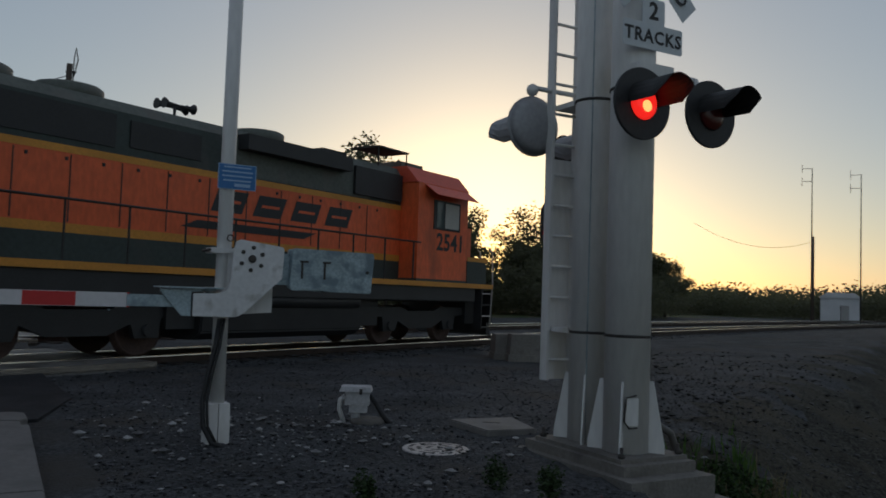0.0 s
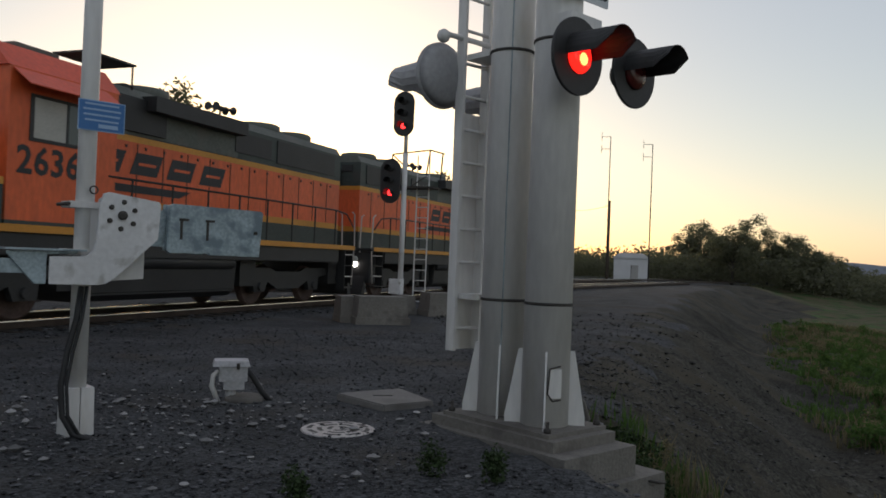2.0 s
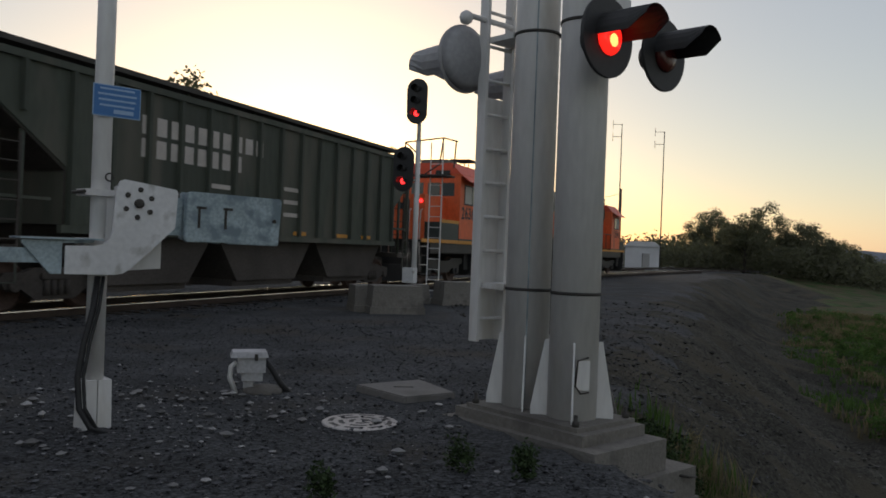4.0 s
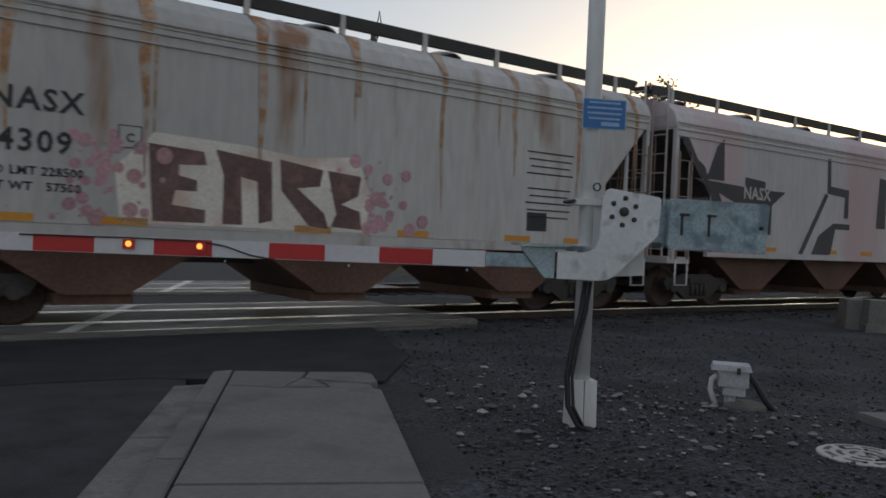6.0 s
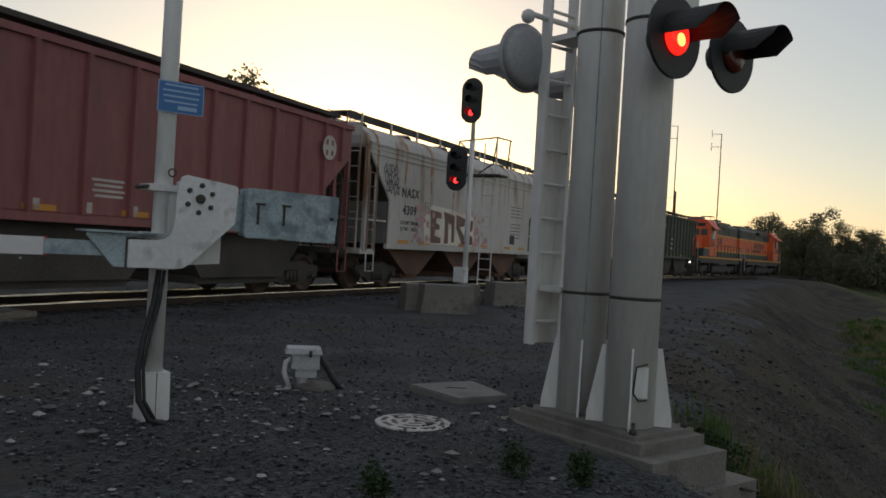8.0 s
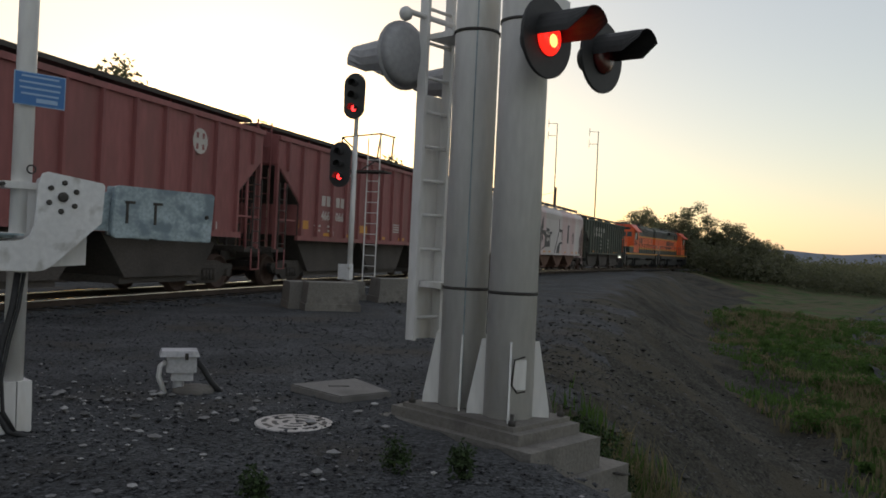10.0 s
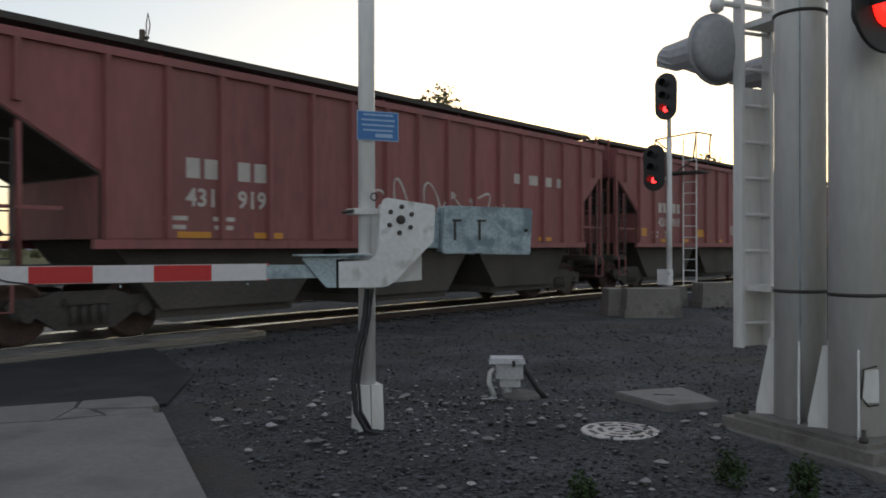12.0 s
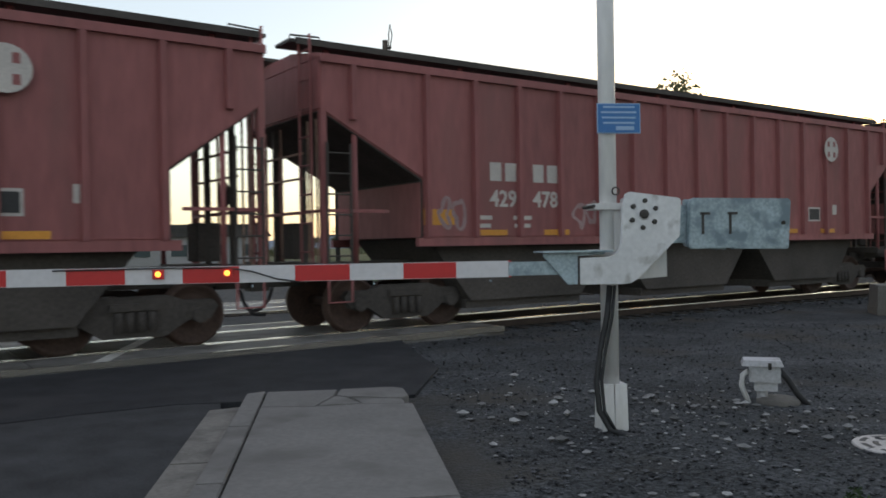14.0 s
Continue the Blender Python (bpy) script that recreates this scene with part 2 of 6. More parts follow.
# ---- mesh helpers ----
def box(bm, c, size, rot=None, taper=None):
    """A box at centre c; rot a Matrix; taper scales its top in x and y."""
    v = []
    for sz in (-0.5, 0.5):
        k = taper if (taper and sz > 0) else (1, 1)
        for sx, sy in ((-0.5, -0.5), (0.5, -0.5), (0.5, 0.5), (-0.5, 0.5)):
            p = Vector((sx * size[0] * k[0], sy * size[1] * k[1], sz * size[2]))
            v.append(bm.verts.new(Vector(c) + (rot @ p if rot else p)))
    for f in ((3, 2, 1, 0), (4, 5, 6, 7), (0, 1, 5, 4), (1, 2, 6, 5), (2, 3, 7, 6), (3, 0, 4, 7)):
        bm.faces.new([v[i] for i in f])
    return bm


def tube(bm, a, b, r, r2=None, seg=10, caps=True):
    """A round bar from a to b."""
    a, b = Vector(a), Vector(b)
    q = (b - a).to_track_quat("Z", "Y")
    r2 = r if r2 is None else r2
    lo, hi = [], []
    for i in range(seg):
        t = 2 * math.pi * i / seg
        u = Vector((math.cos(t), math.sin(t), 0))
        lo.append(bm.verts.new(a + q @ (u * r)))
        hi.append(bm.verts.new(b + q @ (u * r2)))
    for i in range(seg):
        f = bm.faces.new((lo[i], lo[(i + 1) % seg], hi[(i + 1) % seg], hi[i]))
        f.smooth = seg > 7
    if caps:
        bm.faces.new(lo[::-1])
        bm.faces.new(hi)
    return bm


def pipe(bm, pts, r, seg=8):
    """A bent round bar through the points, one unbroken skin."""
    P = [Vector(p) for p in pts]
    rows, up = [], None
    for i, p in enumerate(P):
        d = (P[min(i + 1, len(P) - 1)] - P[max(i - 1, 0)]).normalized()
        if up is None:
            up = d.orthogonal().normalized()
        up = (up - d * up.dot(d)).normalized()
        side = d.cross(up)
        rows.append([bm.verts.new(p + (up * math.cos(6.28319 * k / seg) + side * math.sin(6.28319 * k / seg)) * r) for k in range(seg)])
    for a, b in zip(rows, rows[1:]):
        for k in range(seg):
            f = bm.faces.new((a[k], a[(k + 1) % seg], b[(k + 1) % seg], b[k]))
            f.smooth = seg > 5
    bm.faces.new(rows[0][::-1])
    bm.faces.new(rows[-1])
    return bm


def prism(bm, poly, lo, hi, place):
    """A polygon of (u, v) pushed from lo to hi along w; place turns (u, v, w) into a point."""
    A = [bm.verts.new(place(u, v, lo)) for u, v in poly]
    B = [bm.verts.new(place(u, v, hi)) for u, v in poly]
    n = len(poly)
    bm.faces.new(A[::-1])
    bm.faces.new(B)
    for i in range(n):
        bm.faces.new((A[i], A[(i + 1) % n], B[(i + 1) % n], B[i]))
    bmesh.ops.recalc_face_normals(bm, faces=bm.faces)
    return bm


def lathe(bm, rings, base, axis, seg=20):
    """Rings of (distance along the axis, radius)."""
    q = Vector(axis).to_track_quat("Z", "Y")
    rows = []
    for d, r in rings:
        rows.append([bm.verts.new(Vector(base) + q @ Vector((r * math.cos(2 * math.pi * i / seg), r * math.sin(2 * math.pi * i / seg), d))) for i in range(seg)])
    for a, b in zip(rows, rows[1:]):
        for i in range(seg):
            f = bm.faces.new((a[i], a[(i + 1) % seg], b[(i + 1) % seg], b[i]))
            f.smooth = True
    bm.faces.new(rows[0][::-1])
    bm.faces.new(rows[-1])
    return bm


def mesh_of(name, bm, material, bevel=0.0):
    if bevel:
        es = [e for e in bm.edges if len(e.link_faces) == 2 and e.calc_face_angle(0) > 0.6]
        bmesh.ops.bevel(bm, geom=es, offset=bevel, segments=2, affect="EDGES", clamp_overlap=True)
    me = bpy.data.meshes.new(name)
    bm.to_mesh(me)
    bm.free()
    me.materials.append(material)
    return me


def part(name, bm, material, parent=None, label="", bevel=0.0, kind=""):
    """Links a bmesh as one mesh object, under a thing or part if given."""
    ob = new(name, mesh_of(name, bm, material, bevel))
    if parent is not None:
        ob.parent = parent
    return tagged(ob, label, kind=kind)


def share(name, me, parent, m=None):
    ob = new(name, me)
    ob.parent = parent
    if m is not None:
        ob.matrix_basis = m
    return ob


def thing(name, label, category, m=None, group="", kind=""):
    e = new(name)
    e.empty_display_size = 0.2
    if m is not None:
        e.matrix_basis = m
    return tagged(e, label, category, group, kind)


def B():
    return bmesh.new()


def text(name, words, size, material, parent, m, extrude=0.004, spacing=1.0, shear=0.0):
    cu = bpy.data.curves.new(name, "FONT")
    cu.body, cu.size, cu.extrude, cu.align_x, cu.align_y = words, size, extrude, "CENTER", "CENTER"
    cu.space_character, cu.shear, cu.resolution_u = spacing, shear, 2
    cu.offset = size * 0.022
    tmp = new(name, cu)
    me = bpy.data.meshes.new_from_object(tmp.evaluated_get(bpy.context.evaluated_depsgraph_get()))
    bpy.data.objects.remove(tmp)
    me.name = name
    me.materials.clear()
    me.materials.append(material)
    return share(name, me, parent, m)


# ---- the line of the track: straight on the road, then a spiral into a wide curve to the right ----
ANG, DIST, R0, RR, LS = radians(27.77), 12.53, 0.18, 491.2, 18.7
RAIL_Z = 0.10
_u = np.arange(-260, 900, 0.5)
_th = ANG + np.cumsum(np.clip((_u - R0) / LS, 0, 1) / RR * (_u < 420)) * 0.5
_x, _y = np.cumsum(np.sin(_th)) * 0.5, np.cumsum(np.cos(_th)) * 0.5
_i0 = int(np.argmin(abs(_u)))
_x, _y = _x - _x[_i0] - DIST * math.cos(ANG), _y - _y[_i0] + DIST * math.sin(ANG)
ROAD = Vector((-0.568, 0.823, 0))      # the road's way over the tracks
ACROSS = Vector((0.823, 0.568, 0))     # square to it, away from the carriageway


def track(s, off=0.0):
    """The plan point at s metres along the track, off metres towards the near side, and the heading."""
    h = float(np.interp(s, _u, _th))
    return float(np.interp(s, _u, _x)) + off * math.cos(h), float(np.interp(s, _u, _y)) - off * math.sin(h), h


def along(X, Y):
    """For plan points, the place along the track and the distance from it, near side positive."""
    k = slice(0, None, 4)
    xs, ys, us, hs = _x[k], _y[k], _u[k], _th[k]
    X, Y = np.asarray(X, float), np.asarray(Y, float)
    s, o = np.empty(X.shape), np.empty(X.shape)
    for i in range(0, len(X), 2000):
        d = (X[i:i + 2000, None] - xs) ** 2 + (Y[i:i + 2000, None] - ys) ** 2
        j = d.argmin(1)
        s[i:i + 2000] = us[j]
        o[i:i + 2000] = (X[i:i + 2000] - xs[j]) * np.cos(hs[j]) - (Y[i:i + 2000] - ys[j]) * np.sin(hs[j])
    return s, o


CREST_S = [-300, -8, -2, 2, 5, 8, 14, 30, 60, 100, 160]       # along the track, and how far off it the bank begins
CREST_O = [30, 30, 17, 13.6, 11.9, 11.0, 10.6, 9.6, 7.2, 5.4, 4.8]


def ground_z(X, Y):
    """Flat by the crossing; past a crest beside the track the bank falls to a grass field."""
    X, Y = np.asarray(X, float), np.asarray(Y, float)
    s, o = along(X, Y)
    crest = np.interp(s, CREST_S, CREST_O)
    fall = np.clip((o - crest) / 4.6, 0, 1)
    z = -2.0 * (fall * fall * (3 - 2 * fall)) - 0.012 * np.clip(o - crest - 4.6, 0, 60)
    lumps = 0.045 * np.sin(X * 4.1 + 2 * np.cos(Y * 2.9)) * np.sin(Y * 3.7 + X) + 0.03 * np.sin(X * 1.7 + np.cos(Y * 1.3)) * np.sin(Y * 1.9) + 0.10 * np.sin(X * 0.7 + 1) * np.sin(Y * 0.53 + X * 0.31)
    # beside the mast's base the ground slumps away from the road
    u = (X - 1.99) * 0.823 + (Y - 6.40) * 0.568
    k = np.clip((u + 0.65) / 0.75, 0, 1)
    v = (X - 1.99) * -0.568 + (Y - 6.40) * 0.823
    z = z + 0.05 * np.exp(-(u * u + v * v) / 2.2) - (0.6 + 0.2 * np.clip(u, 0, 1)) * k * k * (3 - 2 * k) * np.clip((0.9 - v) / 1.3, 0, 1) * np.clip((v + 7) / 3, 0, 1) * (1 - 0.6 * np.clip(fall, 0, 1))
    # and lies lower under the carriageway
    w = (X + 2.0) * 0.823 + (Y - 4.06) * 0.568
    z = z - 0.12 * np.clip((-1.5 - w) / 0.4, 0, 1) * np.clip((16 - abs(w)) / 2, 0, 1)
    r = np.hypot(X, Y)
    bed = np.exp(-(o / 3.2) ** 2) + np.exp(-((o + 6.0) / 3.2) ** 2)
    z = z + lumps * np.clip(fall * 3, 0.12, 1) * (1 + np.clip(fall * 4, 0, 1)) * np.clip(1 - bed, 0, 1) - 0.06 * np.clip(bed, 0, 1)
    return z - 0.00002 * r * r * (r < 400)


def gz(x, y):
    return float(ground_z([x], [y])[0])


# ---- ground: one sheet to the horizon ----
def build_ground():
    fine = np.arange(-16, 30.01, 0.3)
    xs = np.concatenate([np.array([-3000, -1200, -500, -250, -130, -80, -50, -32, -22]), fine, np.arange(31, 60, 1.5), np.array([66, 80, 100, 130, 170, 230, 320, 500, 1200, 3000])])
    ys = np.concatenate([np.array([-3000, -800, -200, -80, -40, -20, -10, -5, -2]), np.arange(0, 36.01, 0.3), np.arange(37, 70, 1.5), np.array([75, 90, 110, 140, 180, 240, 330, 500, 1200, 3000])])
    gx, gy = np.meshgrid(xs, ys)
    zz = ground_z(gx.ravel(), gy.ravel())
    far = np.hypot(gx.ravel(), gy.ravel()) > 350
    zz[far] = -5.0
    s, o = along(gx.ravel(), gy.ravel())
    verts = np.c_[gx.ravel(), gy.ravel(), zz]
    nx, ny = len(xs), len(ys)
    faces, mats = [], []
    crest = np.interp(s, CREST_S, CREST_O)
    rel = o - crest
    for j in range(ny - 1):
        for i in range(nx - 1):
            k = j * nx + i
            faces.append((k, k + 1, k + nx + 1, k + nx))
            w = rel[k] + 0.7 * math.sin(gx.flat[k] * 1.1) * math.cos(gy.flat[k] * 0.9) + 0.5 * math.sin(gx.flat[k] * 2.7 + gy.flat[k]) * math.cos(gy.flat[k] * 2.3)
            mats.append(0 if (w < 0.3 and o[k] > -16) else (1 if (w < 5.4 + 1.5 * min(max((s[k] - 18) / 15, 0), 1) and o[k] > -16) else 2))
    me = bpy.data.meshes.new("ground")
    me.from_pydata(verts.tolist(), [], faces)
    for m in (M_gravel, M_dirt, M_grass_soil):
        me.materials.append(m)
    me.polygons.foreach_set("material_index", mats)
    me.polygons.foreach_set("use_smooth", [True] * len(faces))
    ob = tagged(new("ground", me), "dark gravel ground falling to a green grass field", "ground", kind="structure")
    return ob


build_ground()


def stones(name, count, area, size, material, label, sink=0.3):
    """Loose stones strewn over a stretch of the plan, each a small uneven solid."""
    rnd = random.Random(name)
    V, Fc = [], []
    ico = [(0, 0, 1), (0.9, 0, 0.4), (0.28, 0.85, 0.4), (-0.72, 0.53, 0.4), (-0.72, -0.53, 0.4), (0.28, -0.85, 0.4), (0, 0, -0.5)]
    tri = [(0, 1, 2), (0, 2, 3), (0, 3, 4), (0, 4, 5), (0, 5, 1), (6, 2, 1), (6, 3, 2), (6, 4, 3), (6, 5, 4), (6, 1, 5)]
    pts = [area(rnd) for _ in range(count)]
    zs = ground_z([p[0] for p in pts], [p[1] for p in pts])
    for (x, y), z in zip(pts, zs):
        r = size[0] * (size[1] / size[0]) ** (rnd.random() ** 3)
        a, n0 = rnd.random() * 6.3, len(V)
        kx, ky, kz = rnd.uniform(0.7, 1.4), rnd.uniform(0.7, 1.2), rnd.uniform(0.4, 0.8)
        for px, py, pz in ico:
            px, py, pz = px * kx * rnd.uniform(0.8, 1.2), py * ky * rnd.uniform(0.8, 1.2), pz * kz
            V.append((x + r * (px * math.cos(a) - py * math.sin(a)), y + r * (px * math.sin(a) + py * math.cos(a)), z + r * (pz + sink)))
        Fc += [tuple(i + n0 for i in t) for t in tri]
    me = bpy.data.meshes.new(name)
    me.from_pydata(V, [], Fc)
    me.materials.append(material)
    return tagged(new(name, me), label, "stones", kind="stuff")


def on_gravel(x, y):
    """Gravel, not road, sidewalk or concrete base."""
    p = Vector((x + 2.0, y - 4.06, 0))
    if p.dot(ACROSS) < 0.05 and p.dot(ROAD) < 3.9:
        return False
    q = Vector((x + 5.2, y - 9.2, 0))
    if q.dot(ACROSS) < 0.1 and y > 3:
        return False
    if abs(x - 1.9) < 0.8 and abs(y - 6.2) < 0.8:
        return False
    return True


def near_area(rnd):
    while True:
        d = 3.0 + 13.0 * rnd.random() ** 1.3
        a = rnd.uniform(-32, 40)
        x, y = -d * math.sin(radians(a)), d * math.cos(radians(a))
        if on_gravel(x, y):
            return x, y


def pale_area(rnd):
    while True:
        x, y = rnd.gauss(-1.4, 1.3), rnd.gauss(7.0, 0.9)
        if rnd.random() < 0.25:
            x, y = rnd.uniform(-4, 3), rnd.uniform(4, 9)
        if on_gravel(x, y):
            return x, y


def bank_area(rnd):
    y = 5.3 + 19 * rnd.random() ** 1.5
    return 2.7 + rnd.random() ** 1.2 * (3.0 + 0.4 * y), y


stones("gravel_stones", 26000, near_area, (0.007, 0.03), M_stone, "loose dark grey crushed gravel stones on the ground")
stones("pale_stones", 650, pale_area, (0.01, 0.06), mat("pale_stone", (0.24, 0.237, 0.235), 0.85, grain=0.2, scale=20, island=0.6), "pale rounded stones scattered round the gate mast")
stones("bank_stones", 6500, bank_area, (0.01, 0.07), mat("bank_rock", (0.05, 0.048, 0.043), 0.9, grain=0.25, scale=12, island=0.9), "rough dark stones lying on the bank")
stones("far_ballast", 5000, lambda r: track(r.uniform(-14, 70), r.choice((-1, 1)) * r.uniform(0.9, 2.6))[:2], (0.03, 0.07), M_stone, "track ballast of crushed rock", 0.2)


# ---- track ----
def sweep(name, s0, s1, off, profile, material, step=4.0, z=0.0, parent=None):
    """A profile of (across, up) swept along the track."""
    bm = B()
    n = max(2, int((s1 - s0) / step) + 1)
    rows = []
    for i in range(n):
        s = s0 + (s1 - s0) * i / (n - 1)
        row = []
        for u, v in profile:
            x, y, _ = track(s, off + u)
            row.append(bm.verts.new((x, y, z + v)))
        rows.append(row)
    k = len(profile)
    for a, b in zip(rows, rows[1:]):
        for i in range(k):
            bm.faces.new((a[i], a[(i + 1) % k], b[(i + 1) % k], b[i]))
    bm.faces.new(rows[0][::-1])
    bm.faces.new(rows[-1])
    bmesh.ops.recalc_face_normals(bm, faces=bm.faces)
    return part(name, bm, material, parent)


def railway(centre, name):
    tr = thing(name, "railway track with shiny rails on timber ties", "railway track", kind="structure")
    for g in (-0.755, 0.755):
        sweep("rail", -60, 330, centre + g, [(-0.012, -0.15), (0.012, -0.15), (0.012, -0.04), (0.036, -0.036), (0.036, -0.023), (-0.036, -0.023), (-0.036, -0.036), (-0.012, -0.04)], M_rail_rust, z=RAIL_Z, parent=tr)
        sweep("rail_head", -60, 330, centre + g, [(-0.033, -0.023), (0.033, -0.023), (0.031, -0.004), (0.024, 0.0), (-0.024, 0.0), (-0.031, -0.004)], M_rail_head, z=RAIL_Z, parent=tr)
    me = mesh_of("tie", box(B(), (0, 0, 0), (0.22, 2.6, 0.14)), M_tie)
    for i in range(150):
        s = 8.2 + i * 0.55
        x, y, h = track(s, centre)
        share("tie", me, tr, pose(x, y, RAIL_Z - 0.21, 0, 0, 90 - math.degrees(h)))
    return tr


railway(0.0, "near_track")
railway(-6.1, "far_track")


# ---- road, crossing panels, sidewalk ----
def strip(name, corners, z, thick, material, label, category, bevel=0.0, parent=None):
    bm = B()
    top = [bm.verts.new((x, y, z)) for x, y in corners]
    low = [bm.verts.new((x, y, z - thick)) for x, y in corners]
    n = len(corners)
    bm.faces.new(top)
    bm.faces.new(low[::-1])
    for i in range(n):
        bm.faces.new((top[i], low[i], low[(i + 1) % n], top[(i + 1) % n]))
    bmesh.ops.recalc_face_normals(bm, faces=bm.faces)
    ob = part(name, bm, material, parent, label, bevel)
    if parent is None:
        tagged(ob, label, category, kind="structure")
    return ob


P0 = Vector((-2.0, 4.06, 0))           # the sidewalk's edge on the gravel side


def rp(u, v):
    """Plan point: u metres across the road (away from it positive), v along it."""
    p = P0 + ACROSS * u + ROAD * v
    return p.x, p.y


def meet(u, off):
    """Where the line u across the road meets the track's side at off."""
    lo, hi = -5.0, 60.0
    for _ in range(50):
        mid = (lo + hi) / 2
        x, y = rp(u, mid)
        s, o = along([x], [y])
        if o[0] > off:
            lo = mid
        else:
            hi = mid
    return lo


# approach apron of fresh asphalt by the panels, and the older carriageway behind
strip("road", [rp(-1.716, -30), rp(-1.716, 3.1), rp(-1.9, 4.4), rp(-14, meet(-14, 3.0)), rp(-14, -30)], 0.012, 0.2, M_old_asphalt, "worn grey asphalt carriageway beside the sidewalk", "road")
strip("asphalt_apron", [rp(0.35, meet(0.35, 1.75)), rp(0.55, 5.2), rp(0.1, 3.55), rp(-2.2, 3.55), rp(-3.0, 3.25), rp(-14, meet(-14, 1.75) - 2.6), rp(-14, meet(-14, 1.75))], 0.02, 0.2, M_asphalt, "smooth dark fresh asphalt apron before the rails", "road")
strip("far_road", [rp(0.0, meet(0, -8.6)), rp(0, 70), rp(-14, 70), rp(-14, meet(-14, -8.6))], 0.0, 0.2, M_old_asphalt, "grey asphalt road running on beyond the tracks", "road")
strip("middle_road", [rp(0.35, meet(0.35, -1.75)), rp(0.35, meet(0.35, -4.3)), rp(-14, meet(-14, -4.3)), rp(-14, meet(-14, -1.75))], 0.03, 0.2, M_asphalt, "dark asphalt infill between the two tracks", "road")


def crossing(centre):
    holder = thing("crossing_surface", "weathered concrete crossing panels set between the rails", "crossing", kind="structure")
    rnd = random.Random(centre)
    for lo, hi in ((-1.72, -0.83), (-0.66, 0.66), (0.83, 1.72)):
        s0 = along([rp(0.35, meet(0.35, centre + lo))[0]], [rp(0.35, meet(0.35, centre + lo))[1]])[0][0] + (0.9 if centre == 0 else 0.2)
        for i in range(8):
            a, b = s0 - i * 2.44 - 2.42, s0 - i * 2.44
            bm = B()
            pts = [track(a, centre + lo)[:2], track(b, centre + lo)[:2], track(b, centre + hi)[:2], track(a, centre + hi)[:2]]
            pz = RAIL_Z - 0.012 + rnd.uniform(-0.004, 0.004)
            top = [bm.verts.new((x, y, pz)) for x, y in pts]
            low = [bm.verts.new((x, y, pz - 0.18)) for x, y in pts]
            bm.faces.new(top)
            for k in range(4):
                bm.faces.new((top[k], low[k], low[(k + 1) % 4], top[(k + 1) % 4]))
            bmesh.ops.recalc_face_normals(bm, faces=bm.faces)
            part("panel", bm, M_panel, holder)
        # steel edge angles
        for e in (lo, hi):
            sweep("edge_angle", s0 - 20, s0, centre + e, [(-0.02, -0.1), (0.02, -0.1), (0.02, -0.004), (-0.02, -0.004)], M_rail_head, z=RAIL_Z, parent=holder, step=3)
    # painted lane lines that cross both panels askew
    for u in (-3.6, -7.4):
        for lo, hi in ((-1.7, -0.85), (-0.64, 0.64), (0.85, 1.7)):
            bm = B()
            vs = []
            for du, off in ((-0.09, lo), (0.09, lo), (0.09, hi), (-0.09, hi)):
                x, y = rp(u + du, meet(u + du, centre + off))
                vs.append(bm.verts.new((x, y, RAIL_Z - 0.003)))
            bm.faces.new(vs)
            part("lane_line", bm, M_line, holder, "worn white painted line")
    return holder


crossing(0.0)
crossing(-6.1)


def sidewalk():
    w = thing("sidewalk", "pale concrete sidewalk with cracked end slab and kerb", "sidewalk", kind="structure")
    rnd = random.Random(4)

    def slab(name, pts, z, material=M_concrete, label=""):
        bm = B()
        top = [bm.verts.new((*rp(u, v), z)) for u, v in pts]
        low = [bm.verts.new((*rp(u, v), z - 0.16)) for u, v in pts]
        bm.faces.new(top)
        n = len(pts)
        for k in range(n):
            bm.faces.new((top[k], low[k], low[(k + 1) % n], top[(k + 1) % n]))
        bmesh.ops.recalc_face_normals(bm, faces=bm.faces)
        part(name, bm, material, w, label, 0.008)

    z = 0.10
    L0, Rr = -1.34, 0.0
    v = 0.015
    slab("slab", [(L0, 0.02), (Rr, 0.02), (Rr, 2.72), (-0.42, 2.78), (-0.9, 2.74), (L0, 2.82)], z)
    # the broken end slab in five pieces
    slab("slab", [(L0, 2.85), (-0.86, 2.77), (-0.70, 3.24), (-0.66, 3.58), (L0, 3.60)], z - 0.004)
    slab("slab", [(-0.84, 2.77), (-0.46, 2.81), (-0.58, 3.12), (-0.69, 3.20)], z + 0.003)
    slab("slab", [(-0.44, 2.81), (-0.06, 2.76), (-0.07, 2.98), (-0.54, 3.14)], z - 0.006)
    slab("slab", [(-0.68, 3.24), (-0.56, 3.16), (-0.08, 3.01), (0.0, 3.1), (-0.02, 3.5), (-0.12, 3.60), (-0.63, 3.58)], z)
    for k in range(5):
        slab("slab", [(L0, -1.6 * (k + 1) + 0.02), (Rr, -1.6 * (k + 1) + 0.02), (Rr, -1.6 * k), (L0, -1.6 * k)], z + rnd.uniform(-0.004, 0.004))
    for k, (a, b) in enumerate(((2.06, 3.60), (0.5, 2.045), (-2.0, 0.485), (-4.5, -2.015), (-8, -4.515))):
        slab("kerb", [(L0 - 0.185, a), (L0 - 0.016, a), (L0 - 0.016, b), (L0 - 0.185, b - (0.1 if k == 0 else 0))], z + 0.004)
    for k, (a, b) in enumerate(((1.3, 3.15), (-1.0, 1.285), (-4.0, -1.015), (-8, -4.015))):
        slab("gutter", [(L0 - 0.49, a), (L0 - 0.195, a), (L0 - 0.195, b + (0.12 if k == 0 else 0)), (L0 - 0.49, b)], 0.026, M_concrete_old)
    return w


sidewalk()


